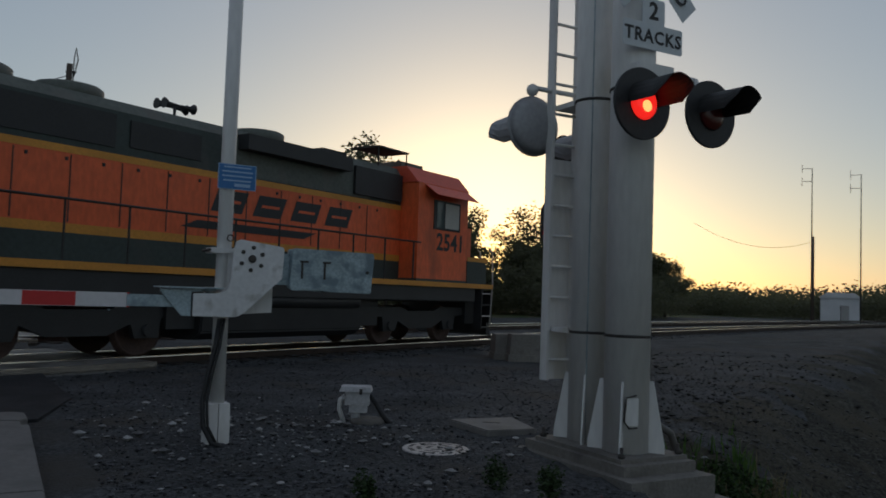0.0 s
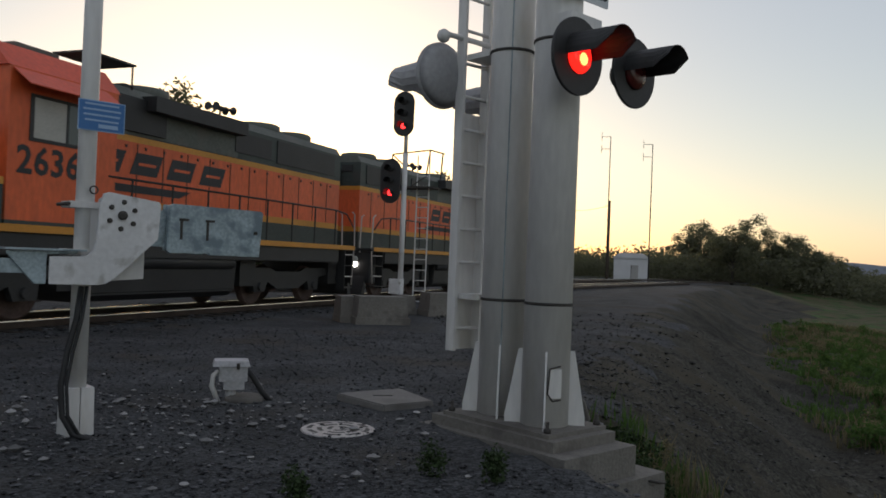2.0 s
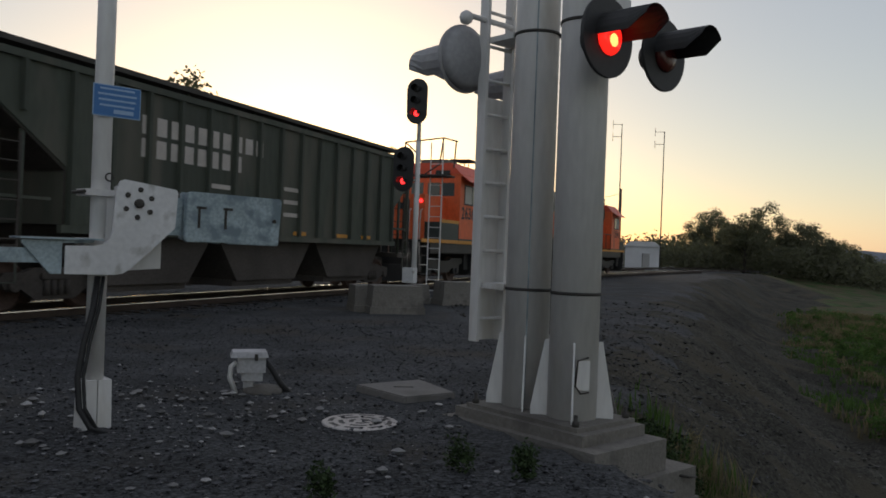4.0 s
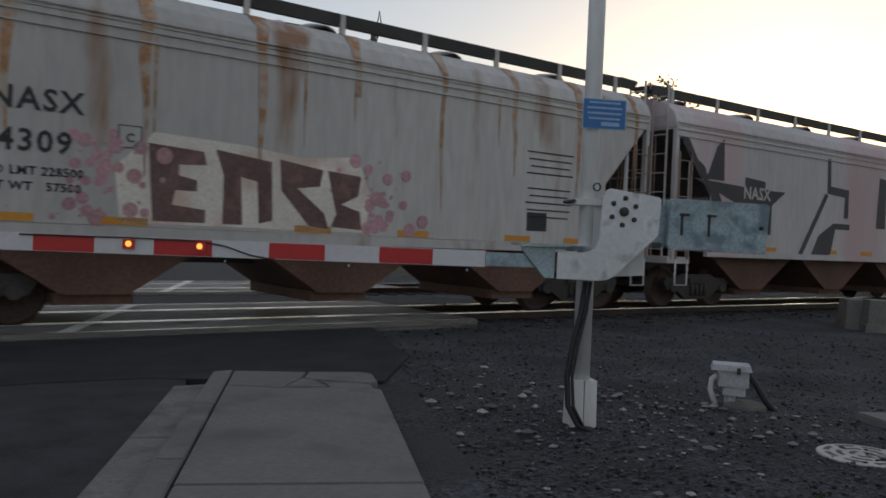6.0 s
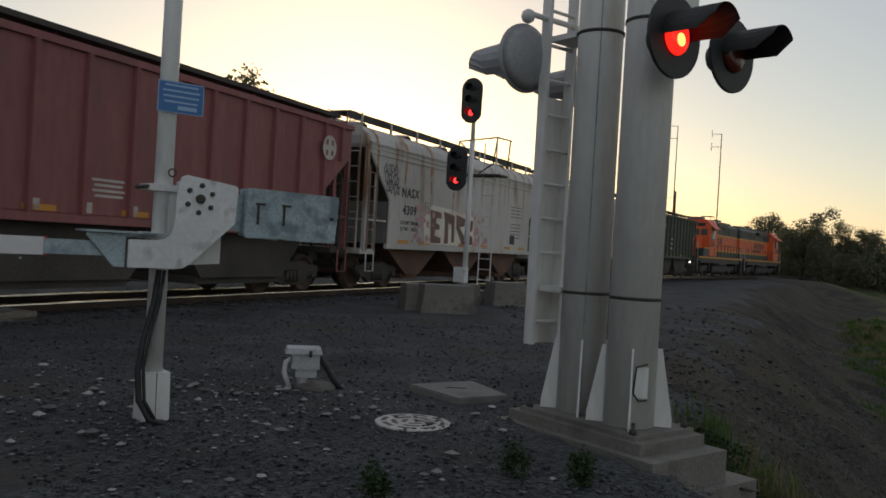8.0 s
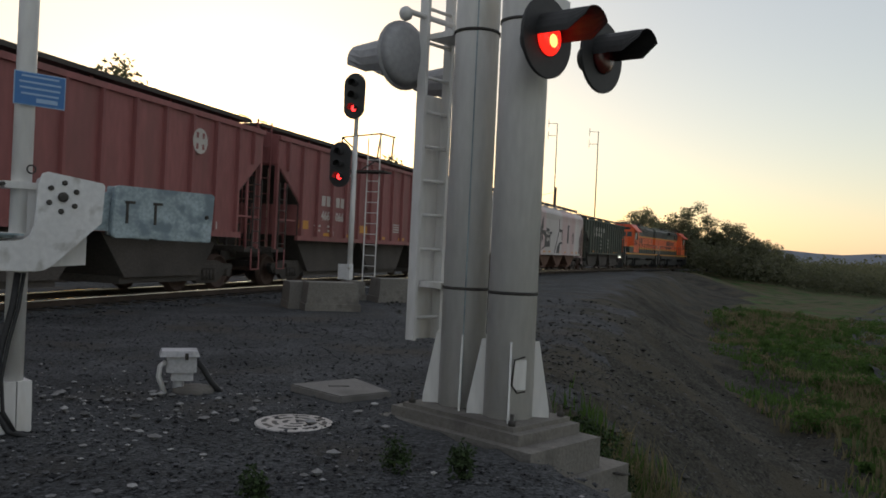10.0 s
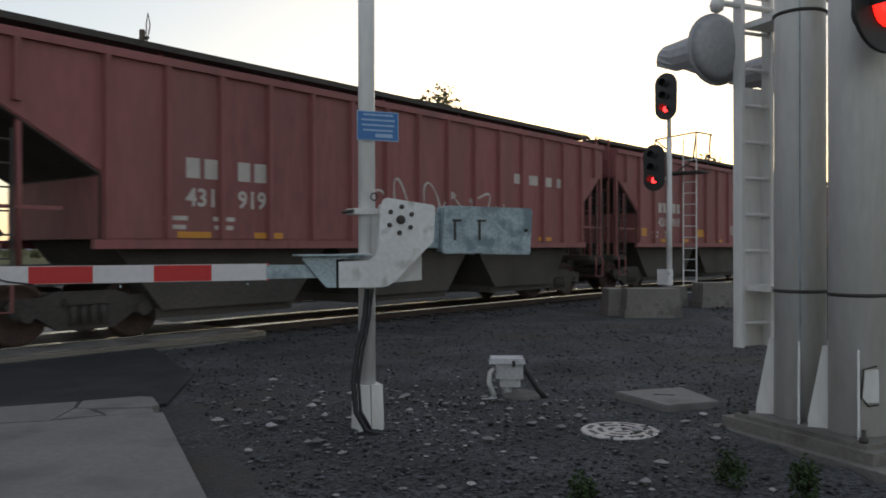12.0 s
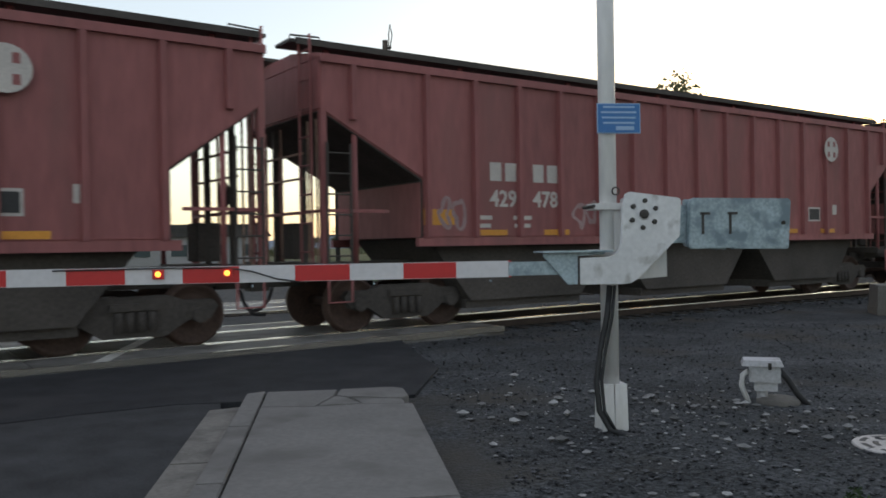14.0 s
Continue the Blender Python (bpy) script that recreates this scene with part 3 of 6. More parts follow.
# ---- crossing gate ----
GATE = Vector((-1.79, 6.43, 0))
SIDE = -ROAD                               # the side that faces the waiting traffic
ARM = -ACROSS                              # the arm lies over the road


def frame_at(origin, xdir, z=0.0):
    """A pose whose x runs along xdir and whose z is up."""
    return Matrix.Translation((origin.x, origin.y, z)) @ Matrix.Rotation(math.atan2(xdir.y, xdir.x), 4, "Z")


def crossing_gate():
    # in the gate's space x runs away from the road, -y faces the traffic
    g = thing("crossing_gate", "lowered railway crossing gate with white mechanism on a silver mast", "crossing gate", frame_at(GATE, ACROSS, -0.04))
    part("mast", tube(B(), (0, 0, 0.3), (0, 0, 5.6), 0.071, 0.066, seg=20), M_alu, g, "silver painted steel mast")
    bm = B()
    for x in (-0.055, 0.055):
        box(bm, (x, -0.01, 0.2), (0.106, 0.2, 0.42), taper=(0.92, 0.85))
    part("base_casing", bm, M_alu, g, "two-piece grey base casing", 0.008)
    # mechanism plate: upright housing with a foot towards the arm
    plate = [(-0.31, 1.22), (0.04, 1.215), (0.10, 1.225), (0.16, 1.26), (0.50, 1.585), (0.515, 1.86), (0.50, 1.885), (0.10, 1.935), (0.06, 1.92), (0.035, 1.84), (0.02, 1.55), (0.0, 1.48), (-0.05, 1.44), (-0.11, 1.43), (-0.31, 1.425)]
    pl = lambda u, v, w: (u, w, v)
    part("mechanism_plate", prism(B(), plate, -0.24, -0.215, pl), M_white, g, "white painted steel side plate", 0.004)
    part("mechanism_housing", prism(B(), [(0.12, 1.5), (0.47, 1.6), (0.47, 1.85), (0.12, 1.9)], -0.212, 0.06, pl), M_white, g, "", 0.01)
    part("counter_plate", prism(B(), [(0.16, 1.24), (0.47, 1.26), (0.47, 1.60), (0.16, 1.52)], -0.05, -0.02, pl), M_alu, g)
    hub = part("hub", lathe(B(), [(0, 0.036), (0.02, 0.036), (0.026, 0.02)], (0.205, -0.241, 1.76), (0, -1, 0), 16), M_steel_dark, g)
    bolt = mesh_of("bolt", lathe(B(), [(0, 0.02), (0.012, 0.02), (0.016, 0.012)], (0, 0, 0), (0, -1, 0), 8), M_steel_dark)
    for k in range(6):
        a = radians(60 * k + 25)
        share("bolt", bolt, g, pose(0.205 + 0.105 * math.cos(a), -0.241, 1.76 + 0.105 * math.sin(a)))
    # clamps that hold the mechanism to the mast
    for z in (1.46, 1.83):
        bm = B()
        box(bm, (-0.02, 0, z), (0.25, 0.2, 0.05))
        part("clamp", bm, M_alu, g, "", 0.006)
        for x in (-0.16, 0.1):
            part("clamp_bolt", tube(B(), (x, -0.13, z), (x, 0.13, z), 0.014, seg=8), M_steel_dark, g)
    part("back_box", box(B(), (0.06, 0.02, 1.62), (0.07, 0.18, 0.42)), M_alu, g, "", 0.01)
    part("lifting_eye", pipe(B(), [(0.03 + 0.03 * math.cos(i), -0.1, 1.95 + 0.03 * math.sin(i)) for i in np.linspace(0, 6.28, 12)], 0.006, 6), M_steel_dark, g)
    # arm bracket, then the striped arm
    part("arm_bracket", prism(B(), [(-0.59, 1.46), (-0.10, 1.47), (-0.10, 1.45), (-0.32, 1.44), (-0.32, 1.22), (-0.40, 1.22), (-0.59, 1.44)], -0.20, -0.17, pl), M_galv, g, "galvanised gusset", 0.003)
    part("bracket_top", box(B(), (-0.33, -0.10, 1.475), (0.56, 0.30, 0.014)), M_galv, g)
    part("bracket_tube", box(B(), (-0.60, -0.14, 1.35), (0.52, 0.05, 0.105)), M_galv, g, "galvanised arm adapter", 0.008)
    arm = part("arm", box(B(), (-0.855 - 2.6, -0.14, 1.35), (5.2, 0.022, 0.125)), M_white_tape, g, "white aluminium gate arm", 0.004)
    red = mesh_of("red_stripe", box(B(), (0, 0, 0), (0.406, 0.028, 0.118)), M_red_tape)
    part("red_tip", box(B(), (-0.85, -0.14, 1.35), (0.02, 0.03, 0.13)), M_red_tape, arm)
    for k in range(6):
        share("red_stripe", red, arm, pose(-1.27 - 0.203 - 0.812 * k, -0.14, 1.35))
    wire = B()
    pipe(wire, [(-2.45, -0.165, 1.285), (-2.62, -0.165, 1.31), (-2.8, -0.165, 1.37), (-2.98, -0.165, 1.40), (-3.47, -0.165, 1.405), (-4.2, -0.165, 1.40)], 0.006, 6)
    part("arm_cable", wire, M_cable, arm, "thin black lamp cable")
    for x, m in ((-2.98, M_amber), (-3.47, M_amber)):
        holder = part("arm_lamp", box(B(), (x, -0.163, 1.36), (0.08, 0.02, 0.07)), M_red_tape, arm, "small red lamp case on the arm", 0.008)
        part("bulb", lathe(B(), [(0, 0.022), (0.012, 0.014)], (x, -0.173, 1.362), (0, -1, 0), 10), m, holder, "glowing amber bulb")
    for x in (-1.0, -1.9, -2.8):
        part("arm_screw", box(B(), (x, -0.14, 1.26), (0.012, 0.03, 0.016)), M_galv, arm)
    # counterweights
    part("weight_arm", box(B(), (0.55, -0.13, 1.68), (0.26, 0.03, 0.30)), M_galv, g, "", 0.006)
    w = part("counterweight", prism(B(), [(0.585, 1.50), (0.62, 1.48), (0.95, 1.485), (0.96, 1.475), (1.43, 1.47), (1.455, 1.86), (1.43, 1.875), (0.64, 1.885), (0.60, 1.87)], -0.22, -0.16, pl), M_galv, g, "stained blue-grey galvanised counterweight plate", 0.008)
    part("inner_counterweight", prism(B(), [(0.60, 1.50), (0.95, 1.47), (0.95, 1.86), (0.60, 1.88)], -0.12, -0.06, pl), M_galv, g, "", 0.008)
    for x in (0.70, 0.93):
        bm = B()
        box(bm, (x, -0.224, 1.68), (0.018, 0.01, 0.17))
        box(bm, (x + 0.02, -0.224, 1.76), (0.08, 0.01, 0.02))
        part("slot_stain", bm, M_steel_dark, w)
    part("weight_bolt", lathe(B(), [(0, 0.016), (0.015, 0.016)], (1.38, -0.221, 1.68), (0, -1, 0), 8), M_steel_dark, w)
    # cable down the mast to the ground
    pts = [(-0.03, -0.10, 1.2), (-0.06, -0.11, 0.95), (-0.12, -0.12, 0.7), (-0.16, -0.13, 0.45), (-0.15, -0.16, 0.22), (-0.08, -0.2, 0.08), (0.05, -0.24, 0.03), (0.16, -0.24, 0.02)]
    part("cable", pipe(B(), pts, 0.024, 8), M_cable, g, "thick black cable bowing to the ground")
    part("cable", pipe(B(), [(x + 0.035, y - 0.02, z) for x, y, z in pts[:6]], 0.014, 8), M_cable, g)
    # blue notice
    part("notice_border", box(B(), (0.07, -0.083, 2.53), (0.36, 0.004, 0.24)), M_bluewhite, g, "", 0.0015)
    sgn = part("notice", box(B(), (0.07, -0.085, 2.53), (0.345, 0.006, 0.225)), M_blue, g, "blue notice board with pale unreadable lines", 0.002)
    for k, (x, w_) in enumerate(((0.07, 0.26), (0.07, 0.29), (0.07, 0.28), (0.07, 0.26), (0.12, 0.15))):
        part("print_bar", box(B(), (x, -0.0895, 2.62 - 0.042 * k), (w_, 0.003, 0.014 if k < 4 else 0.03)), M_bluewhite, sgn)
    return g


crossing_gate()


def junction_box():
    j = thing("junction_box", "white cast junction box on a short stub with conduit", "junction box", frame_at(Vector((-0.80, 8.05, 0)), Vector((1, 0.15, 0)), -0.03))
    part("lid", box(B(), (0, 0, 0.40), (0.36, 0.30, 0.05), taper=(0.9, 0.85)), M_castbox, j, "white domed lid", 0.012)
    part("body", box(B(), (0.02, 0, 0.30), (0.27, 0.24, 0.15)), M_castbox, j, "", 0.015)
    part("neck", box(B(), (0.03, 0, 0.19), (0.2, 0.18, 0.1)), M_castbox, j, "", 0.015)
    part("stub", tube(B(), (0.0, 0, 0), (0.0, 0, 0.16), 0.05), M_castbox, j)
    part("latch", box(B(), (0.06, -0.16, 0.38), (0.03, 0.03, 0.06)), M_steel_dark, j)
    part("conduit", pipe(B(), [(0.15, -0.02, 0.33), (0.22, -0.02, 0.25), (0.30, -0.03, 0.12), (0.40, -0.05, 0.0)], 0.03), M_cable, j, "grey flexible conduit")
    part("conduit", pipe(B(), [(-0.12, -0.05, 0.32), (-0.17, -0.06, 0.28), (-0.18, -0.06, 0.18), (-0.12, -0.06, 0.02)], 0.025), M_alu, j)
    part("footing", lathe(B(), [(0, 0.2), (0.06, 0.19), (0.08, 0.15)], (0.14, -0.02, 0), (0, 0, 1), 12), M_concrete_old, j, "rough concrete footing")


junction_box()


def manhole():
    h = thing("manhole_cover", "round pale cast-iron manhole cover with curved slots", "manhole cover", pose(0.26, 6.66, 0.012))
    part("cover", lathe(B(), [(0, 0.315), (0.018, 0.315), (0.024, 0.305)], (0, 0, -0.02), (0, 0, 1), 36), M_iron, h)
    for r, n in ((0.075, 3), (0.16, 5), (0.245, 8)):
        for k in range(n):
            bm = B()
            a0 = 2 * math.pi * (k + 0.3 * (r > 0.1)) / n
            span = 2 * math.pi / n * 0.72
            inner, outer = [], []
            for i in range(7):
                a = a0 + span * i / 6
                inner.append(bm.verts.new(((r - 0.021) * math.cos(a), (r - 0.021) * math.sin(a), 0.0062)))
                outer.append(bm.verts.new(((r + 0.021) * math.cos(a), (r + 0.021) * math.sin(a), 0.0062)))
            for i in range(6):
                bm.faces.new((inner[i], outer[i], outer[i + 1], inner[i + 1]))
            part("slot", bm, M_black, h)


manhole()


def vault_lid():
    v = thing("vault_lid", "flat concrete vault lid with a lifting slot", "vault lid", pose(0.72, 8.0, 0.02))
    bm = B()
    pts = [(-0.47, 0.16), (0.22, 0.54), (0.49, -0.21), (-0.02, -0.49)]
    prism(bm, pts, -0.05, 0.045, lambda a, b, c: (a, b, c))
    part("lid", bm, M_concrete, v, "", 0.012)
    part("lifting_slot", box(B(), (0.0, 0.05, 0.047), (0.2, 0.035, 0.006), Matrix.Rotation(0.0, 3, "Z")), M_black, v)


vault_lid()

# ---- cantilever mast with flashing lights ----
C1 = Vector((1.99, 6.40, 0))
FLASH = []                                 # (lens, its place, whether it is the one lit at the start)


def cantilever():
    c = thing("signal_mast", "twin silver signal mast with red flashing lights on a concrete base", "signal mast", frame_at(C1, ROAD, 0.0))
    # in its space x runs along the road away from the traffic, y to the road side
    part("front_column", tube(B(), (0, 0.03, 0.05), (0, 0.03, 7.5), 0.20, 0.195, seg=32), M_alu, c, "thick silver painted column")
    part("rear_column", tube(B(), (0.55, 0, 0.05), (0.55, 0, 7.5), 0.195, 0.188, seg=32), M_alu, c, "thick silver painted column")
    part("seam", box(B(), (0.42, 0.146, 3.8), (0.008, 0.008, 7.2)), M_galv, c, "weld seam")
    fin = mesh_of("fin", prism(B(), [(0.0, 0.0), (0.14, 0.0), (0.14, 0.07), (0.04, 0.62), (0.0, 0.62)], -0.008, 0.008, lambda u, v, w: (u, w, v)), M_alu)
    for x, y, r in ((0, 0.03, 0.195), (0.55, 0, 0.19)):
        for k in range(4):
            a = 90 * k + 40
            share("fin", fin, c, pose(x, y, 0.135) @ pose(0, 0, 0, 0, 0, a) @ pose(r, 0, 0))
    part("base_plate", box(B(), (0.27, 0, 0.12), (1.22, 0.74, 0.035)), M_concrete_old, c, "grouted base plate", 0.012)
    for i in (0, 5):
        for y in (-0.32, 0.32):
            part("anchor_bolt", lathe(B(), [(0, 0.03), (0.035, 0.03), (0.04, 0.015), (0.09, 0.015)], (-0.28 + 0.22 * i, y, 0.136), (0, 0, 1), 8), M_steel_dark, c)
    # hand-hole cover with its bent handle
    cov = part("hand_hole", prism(B(), [(-0.06, 0.38), (0.06, 0.38), (0.06, 0.62), (-0.06, 0.62)], 0.0, 0.012, lambda u, v, w: (-0.20 - w, u, v)), M_alu, c, "", 0.004)
    cov.matrix_basis = pose(0, 0.03, 0, 0, 0, -29)
    part("handle", pipe(B(), [(-0.22, -0.04, 0.645), (-0.222, 0.05, 0.62), (-0.222, 0.065, 0.42), (-0.222, 0.02, 0.36), (-0.222, -0.05, 0.37)], 0.008, 6), M_steel_dark, cov)
    for z in (1.13, 3.33):
        for x, y, r in ((0, 0.03, 0.201), (0.55, 0, 0.196)):
            part("band", lathe(B(), [(0, r), (0.002, r + 0.006), (0.024, r + 0.006), (0.026, r)], (x, y, z), (0, 0, 1), 32), M_steel_dark, c, "dark steel strap")
        part("band_bolt", tube(B(), (0.15, -0.19, z + 0.02), (0.35, -0.19, z + 0.02), 0.02, seg=8), M_steel_dark, c)
        part("ladder_bracket", box(B(), (0.85, 0.0, z + 0.02), (0.3, 0.3, 0.05)), M_alu, c)
    # ladder
    lad = part("ladder_rail", box(B(), (1.0, 0.20, 3.9), (0.10, 0.035, 6.5)), M_alu, c, "", 0.004)
    part("ladder_rail", box(B(), (1.0, -0.12, 3.9), (0.10, 0.035, 6.5)), M_alu, c, "", 0.004)
    part("ladder_guard", box(B(), (1.06, 0.04, 1.75), (0.012, 0.30, 2.2)), M_alu, c, "sheet-metal anti-climb guard")
    for k in range(20):
        part("rung", tube(B(), (0.98, 0.21, 0.85 + k * 0.305), (0.98, -0.13, 0.85 + k * 0.305), 0.016, seg=8), M_alu, c)
    part("conduit", pipe(B(), [(0.12, -0.17, 0.34), (0.10, -0.40, 0.34), (0.10, -0.60, 0.24), (0.10, -0.68, 0.08), (0.10, -0.62, -0.06), (0.10, -0.52, -0.1), (0.10, -0.44, -0.12)], 0.036), M_hose, c, "dark grey flexible conduit")

    def flasher(x, y, z, ahead, lit):
        """One flashing unit: round backing plate, lens in a hood, and its bracket. ahead: -1 faces the traffic, 1 the far side."""
        f = part("backing_disc", lathe(B(), [(0, 0.04), (0.015, 0.27), (0.03, 0.305), (0.05, 0.305), (0.055, 0.30)], (x, y, z), (ahead, 0, 0), 32), M_black if ahead < 0 else M_backgrey, c, "black round backing plate" if ahead < 0 else "grey back of a round light plate")
        if ahead < 0:
            part("lamp_body", lathe(B(), [(-0.16, 0.06), (-0.14, 0.1), (0.0, 0.13)], (x, y, z), (ahead, 0, 0), 20), M_black, f)
        else:
            part("lamp_body", lathe(B(), [(-0.085, 0.03), (-0.075, 0.12), (-0.04, 0.22), (0.012, 0.29)], (x, y, z), (ahead, 0, 0), 32), M_backgrey, f, "grey domed back")
        # hood: a half pipe over the lens
        bm = B()
        prev = None
        for d in ((0.05, 0.34, 0.48) if ahead < 0 else (0.05, 0.42, 0.62)):
            ring = []
            spread = (100 if d < 0.4 else 62) if ahead < 0 else (150, 140, 105)[(0.05, 0.42, 0.62).index(d)]
            for i in range(13):
                a = radians(90 - spread + 2 * spread * i / 12)
                ring.append((bm.verts.new((x + ahead * d, y + 0.165 * math.cos(a), z + 0.02 + 0.165 * math.sin(a) - 0.03 * d)), bm.verts.new((x + ahead * d, y + 0.158 * math.cos(a), z + 0.02 + 0.158 * math.sin(a) - 0.03 * d))))
            if prev:
                for i in range(12):
                    bm.faces.new((prev[i][0], prev[i + 1][0], ring[i + 1][0], ring[i][0]))
                    bm.faces.new((prev[i][1], ring[i][1], ring[i + 1][1], prev[i + 1][1]))
            prev = ring
        part("hood", bm, M_black if ahead < 0 else M_backgrey, f, "black sheet hood" if ahead < 0 else "grey sheet hood")
        if lit is None:
            part("lens", lathe(B(), [(0.056, 0.155), (0.08, 0.145), (0.105, 0.09), (0.11, 0.02)], (x, y, z), (ahead, 0, 0), 24), M_black, f)
            return
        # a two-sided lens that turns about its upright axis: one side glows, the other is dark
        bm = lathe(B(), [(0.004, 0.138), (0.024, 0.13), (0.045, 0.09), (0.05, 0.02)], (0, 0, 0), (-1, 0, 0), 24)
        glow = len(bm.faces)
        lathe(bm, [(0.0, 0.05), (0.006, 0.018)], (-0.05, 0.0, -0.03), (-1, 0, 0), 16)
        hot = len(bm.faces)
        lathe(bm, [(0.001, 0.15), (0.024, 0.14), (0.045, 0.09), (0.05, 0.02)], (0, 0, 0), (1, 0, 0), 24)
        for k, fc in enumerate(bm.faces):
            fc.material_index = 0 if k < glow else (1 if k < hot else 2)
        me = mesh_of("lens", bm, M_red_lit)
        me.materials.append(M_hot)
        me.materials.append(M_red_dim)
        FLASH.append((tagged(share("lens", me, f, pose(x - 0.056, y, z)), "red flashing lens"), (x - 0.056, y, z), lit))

    zf = 3.10
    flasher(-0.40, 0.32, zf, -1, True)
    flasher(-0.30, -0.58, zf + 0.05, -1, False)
    flasher(1.10, 0.32, zf + 0.07, 1, None)
    flasher(0.98, -0.42, zf - 0.05, 1, None)
    part("crossarm", pipe(B(), [(-0.14, -0.58, zf + 0.40), (-0.14, 0.10, zf + 0.40)], 0.028), M_alu, c)
    part("crossarm", pipe(B(), [(0.95, -0.42, zf + 0.40), (1.0, 0.32, zf + 0.42), (1.0, 0.42, zf + 0.42)], 0.026), M_alu, c)
    part("drop", pipe(B(), [(-0.14, -0.58, zf + 0.40), (-0.18, -0.60, zf + 0.3), (-0.24, -0.58, zf + 0.05)], 0.035), M_alu, c)
    part("drop", lathe(B(), [(-0.06, 0.02), (-0.04, 0.05), (0.0, 0.062), (0.04, 0.05), (0.06, 0.02)], (1.02, 0.42, zf + 0.40), (0, 0, 1), 14), M_alu, c)
    part("head_clamp", box(B(), (-0.2, 0.0, zf + 0.38), (0.14, 0.4, 0.10)), M_alu, c, "", 0.01)
    # track count plate and crossbuck
    up = lambda u, v, w: (-0.23 - w, -u + 0.02, v - 0.06)
    pl = part("track_plate", prism(B(), [(-0.33, 3.72), (0.33, 3.72), (0.345, 3.735), (0.345, 3.935), (0.33, 3.95), (0.13, 3.95), (0.13, 4.16), (0.115, 4.175), (-0.115, 4.175), (-0.13, 4.16), (-0.13, 3.95), (-0.33, 3.95), (-0.345, 3.935), (-0.345, 3.735)], 0.0, 0.006, up), M_sign, c, "white reflective plate reading 2 TRACKS")
    face = Matrix(((0, 0, -1, -0.2385), (-1, 0, 0, 0.02), (0, 1, 0, -0.06), (0, 0, 0, 1)))
    text("plate_words", "TRACKS", 0.165, M_letter_dark, pl, face @ pose(0, 3.83, 0), 0.002, 1.12)
    text("plate_number", "2", 0.22, M_letter_dark, pl, face @ pose(0, 4.06, 0), 0.002)
    for sgn, word in ((1, "ROAD"), (-1, "RAIL")):
        a = radians(45 * sgn)
        ca, sb = math.cos(a), math.sin(a)
        rot = lambda u, v: (u * ca - v * sb, 4.54 + u * sb + v * ca)
        off = 0.012 if sgn > 0 else 0.0
        blade = part("crossbuck_blade", prism(B(), [rot(-0.61, -0.115), rot(0.61, -0.115), rot(0.61, 0.115), rot(-0.61, 0.115)], off, off + 0.006, up), M_sign, c, "white crossbuck blade with black lettering", 0.003)
        m = Matrix(((0, 0, -1, -0.2386 - off), (-1, 0, 0, 0.02), (0, 1, 0, 4.48), (0, 0, 0, 1)))
        text("blade_word", word[:2], 0.17, M_letter_dark, blade, m @ pose(0, 0, 0, 0, 0, -45 * 1 if sgn > 0 else 45) @ pose(-0.38, 0, 0), 0.002, 1.1)
        text("blade_word", word[2:], 0.17, M_letter_dark, blade, m @ pose(0, 0, 0, 0, 0, -45 * 1 if sgn > 0 else 45) @ pose(0.38, 0, 0), 0.002, 1.1)
    return c


cantilever()


def stepped_base():
    b = thing("stepped_base", "weathered stepped concrete base stained at its edges", "concrete base", frame_at(C1, ROAD, 0.0))
    part("cap", box(B(), (0.27, 0.02, 0.06), (1.40, 0.80, 0.085)), M_concrete_old, b, "", 0.02)
    part("step", box(B(), (0.22, 0.04, -0.105), (1.66, 0.92, 0.245)), M_concrete_old, b, "", 0.028)
    part("step", box(B(), (0.18, -0.13, -0.35), (1.74, 1.22, 0.24)), M_concrete_old, b, "", 0.025)
    part("footing", box(B(), (0.18, -0.14, -0.66), (1.78, 1.26, 0.37)), M_concrete_old, b, "", 0.03)
    part("rebar_hook", pipe(B(), [(-0.68, -0.5, -0.27), (-0.74, -0.56, -0.28), (-0.73, -0.68, -0.30)], 0.012, 6), M_steel_dark, b)


stepped_base()


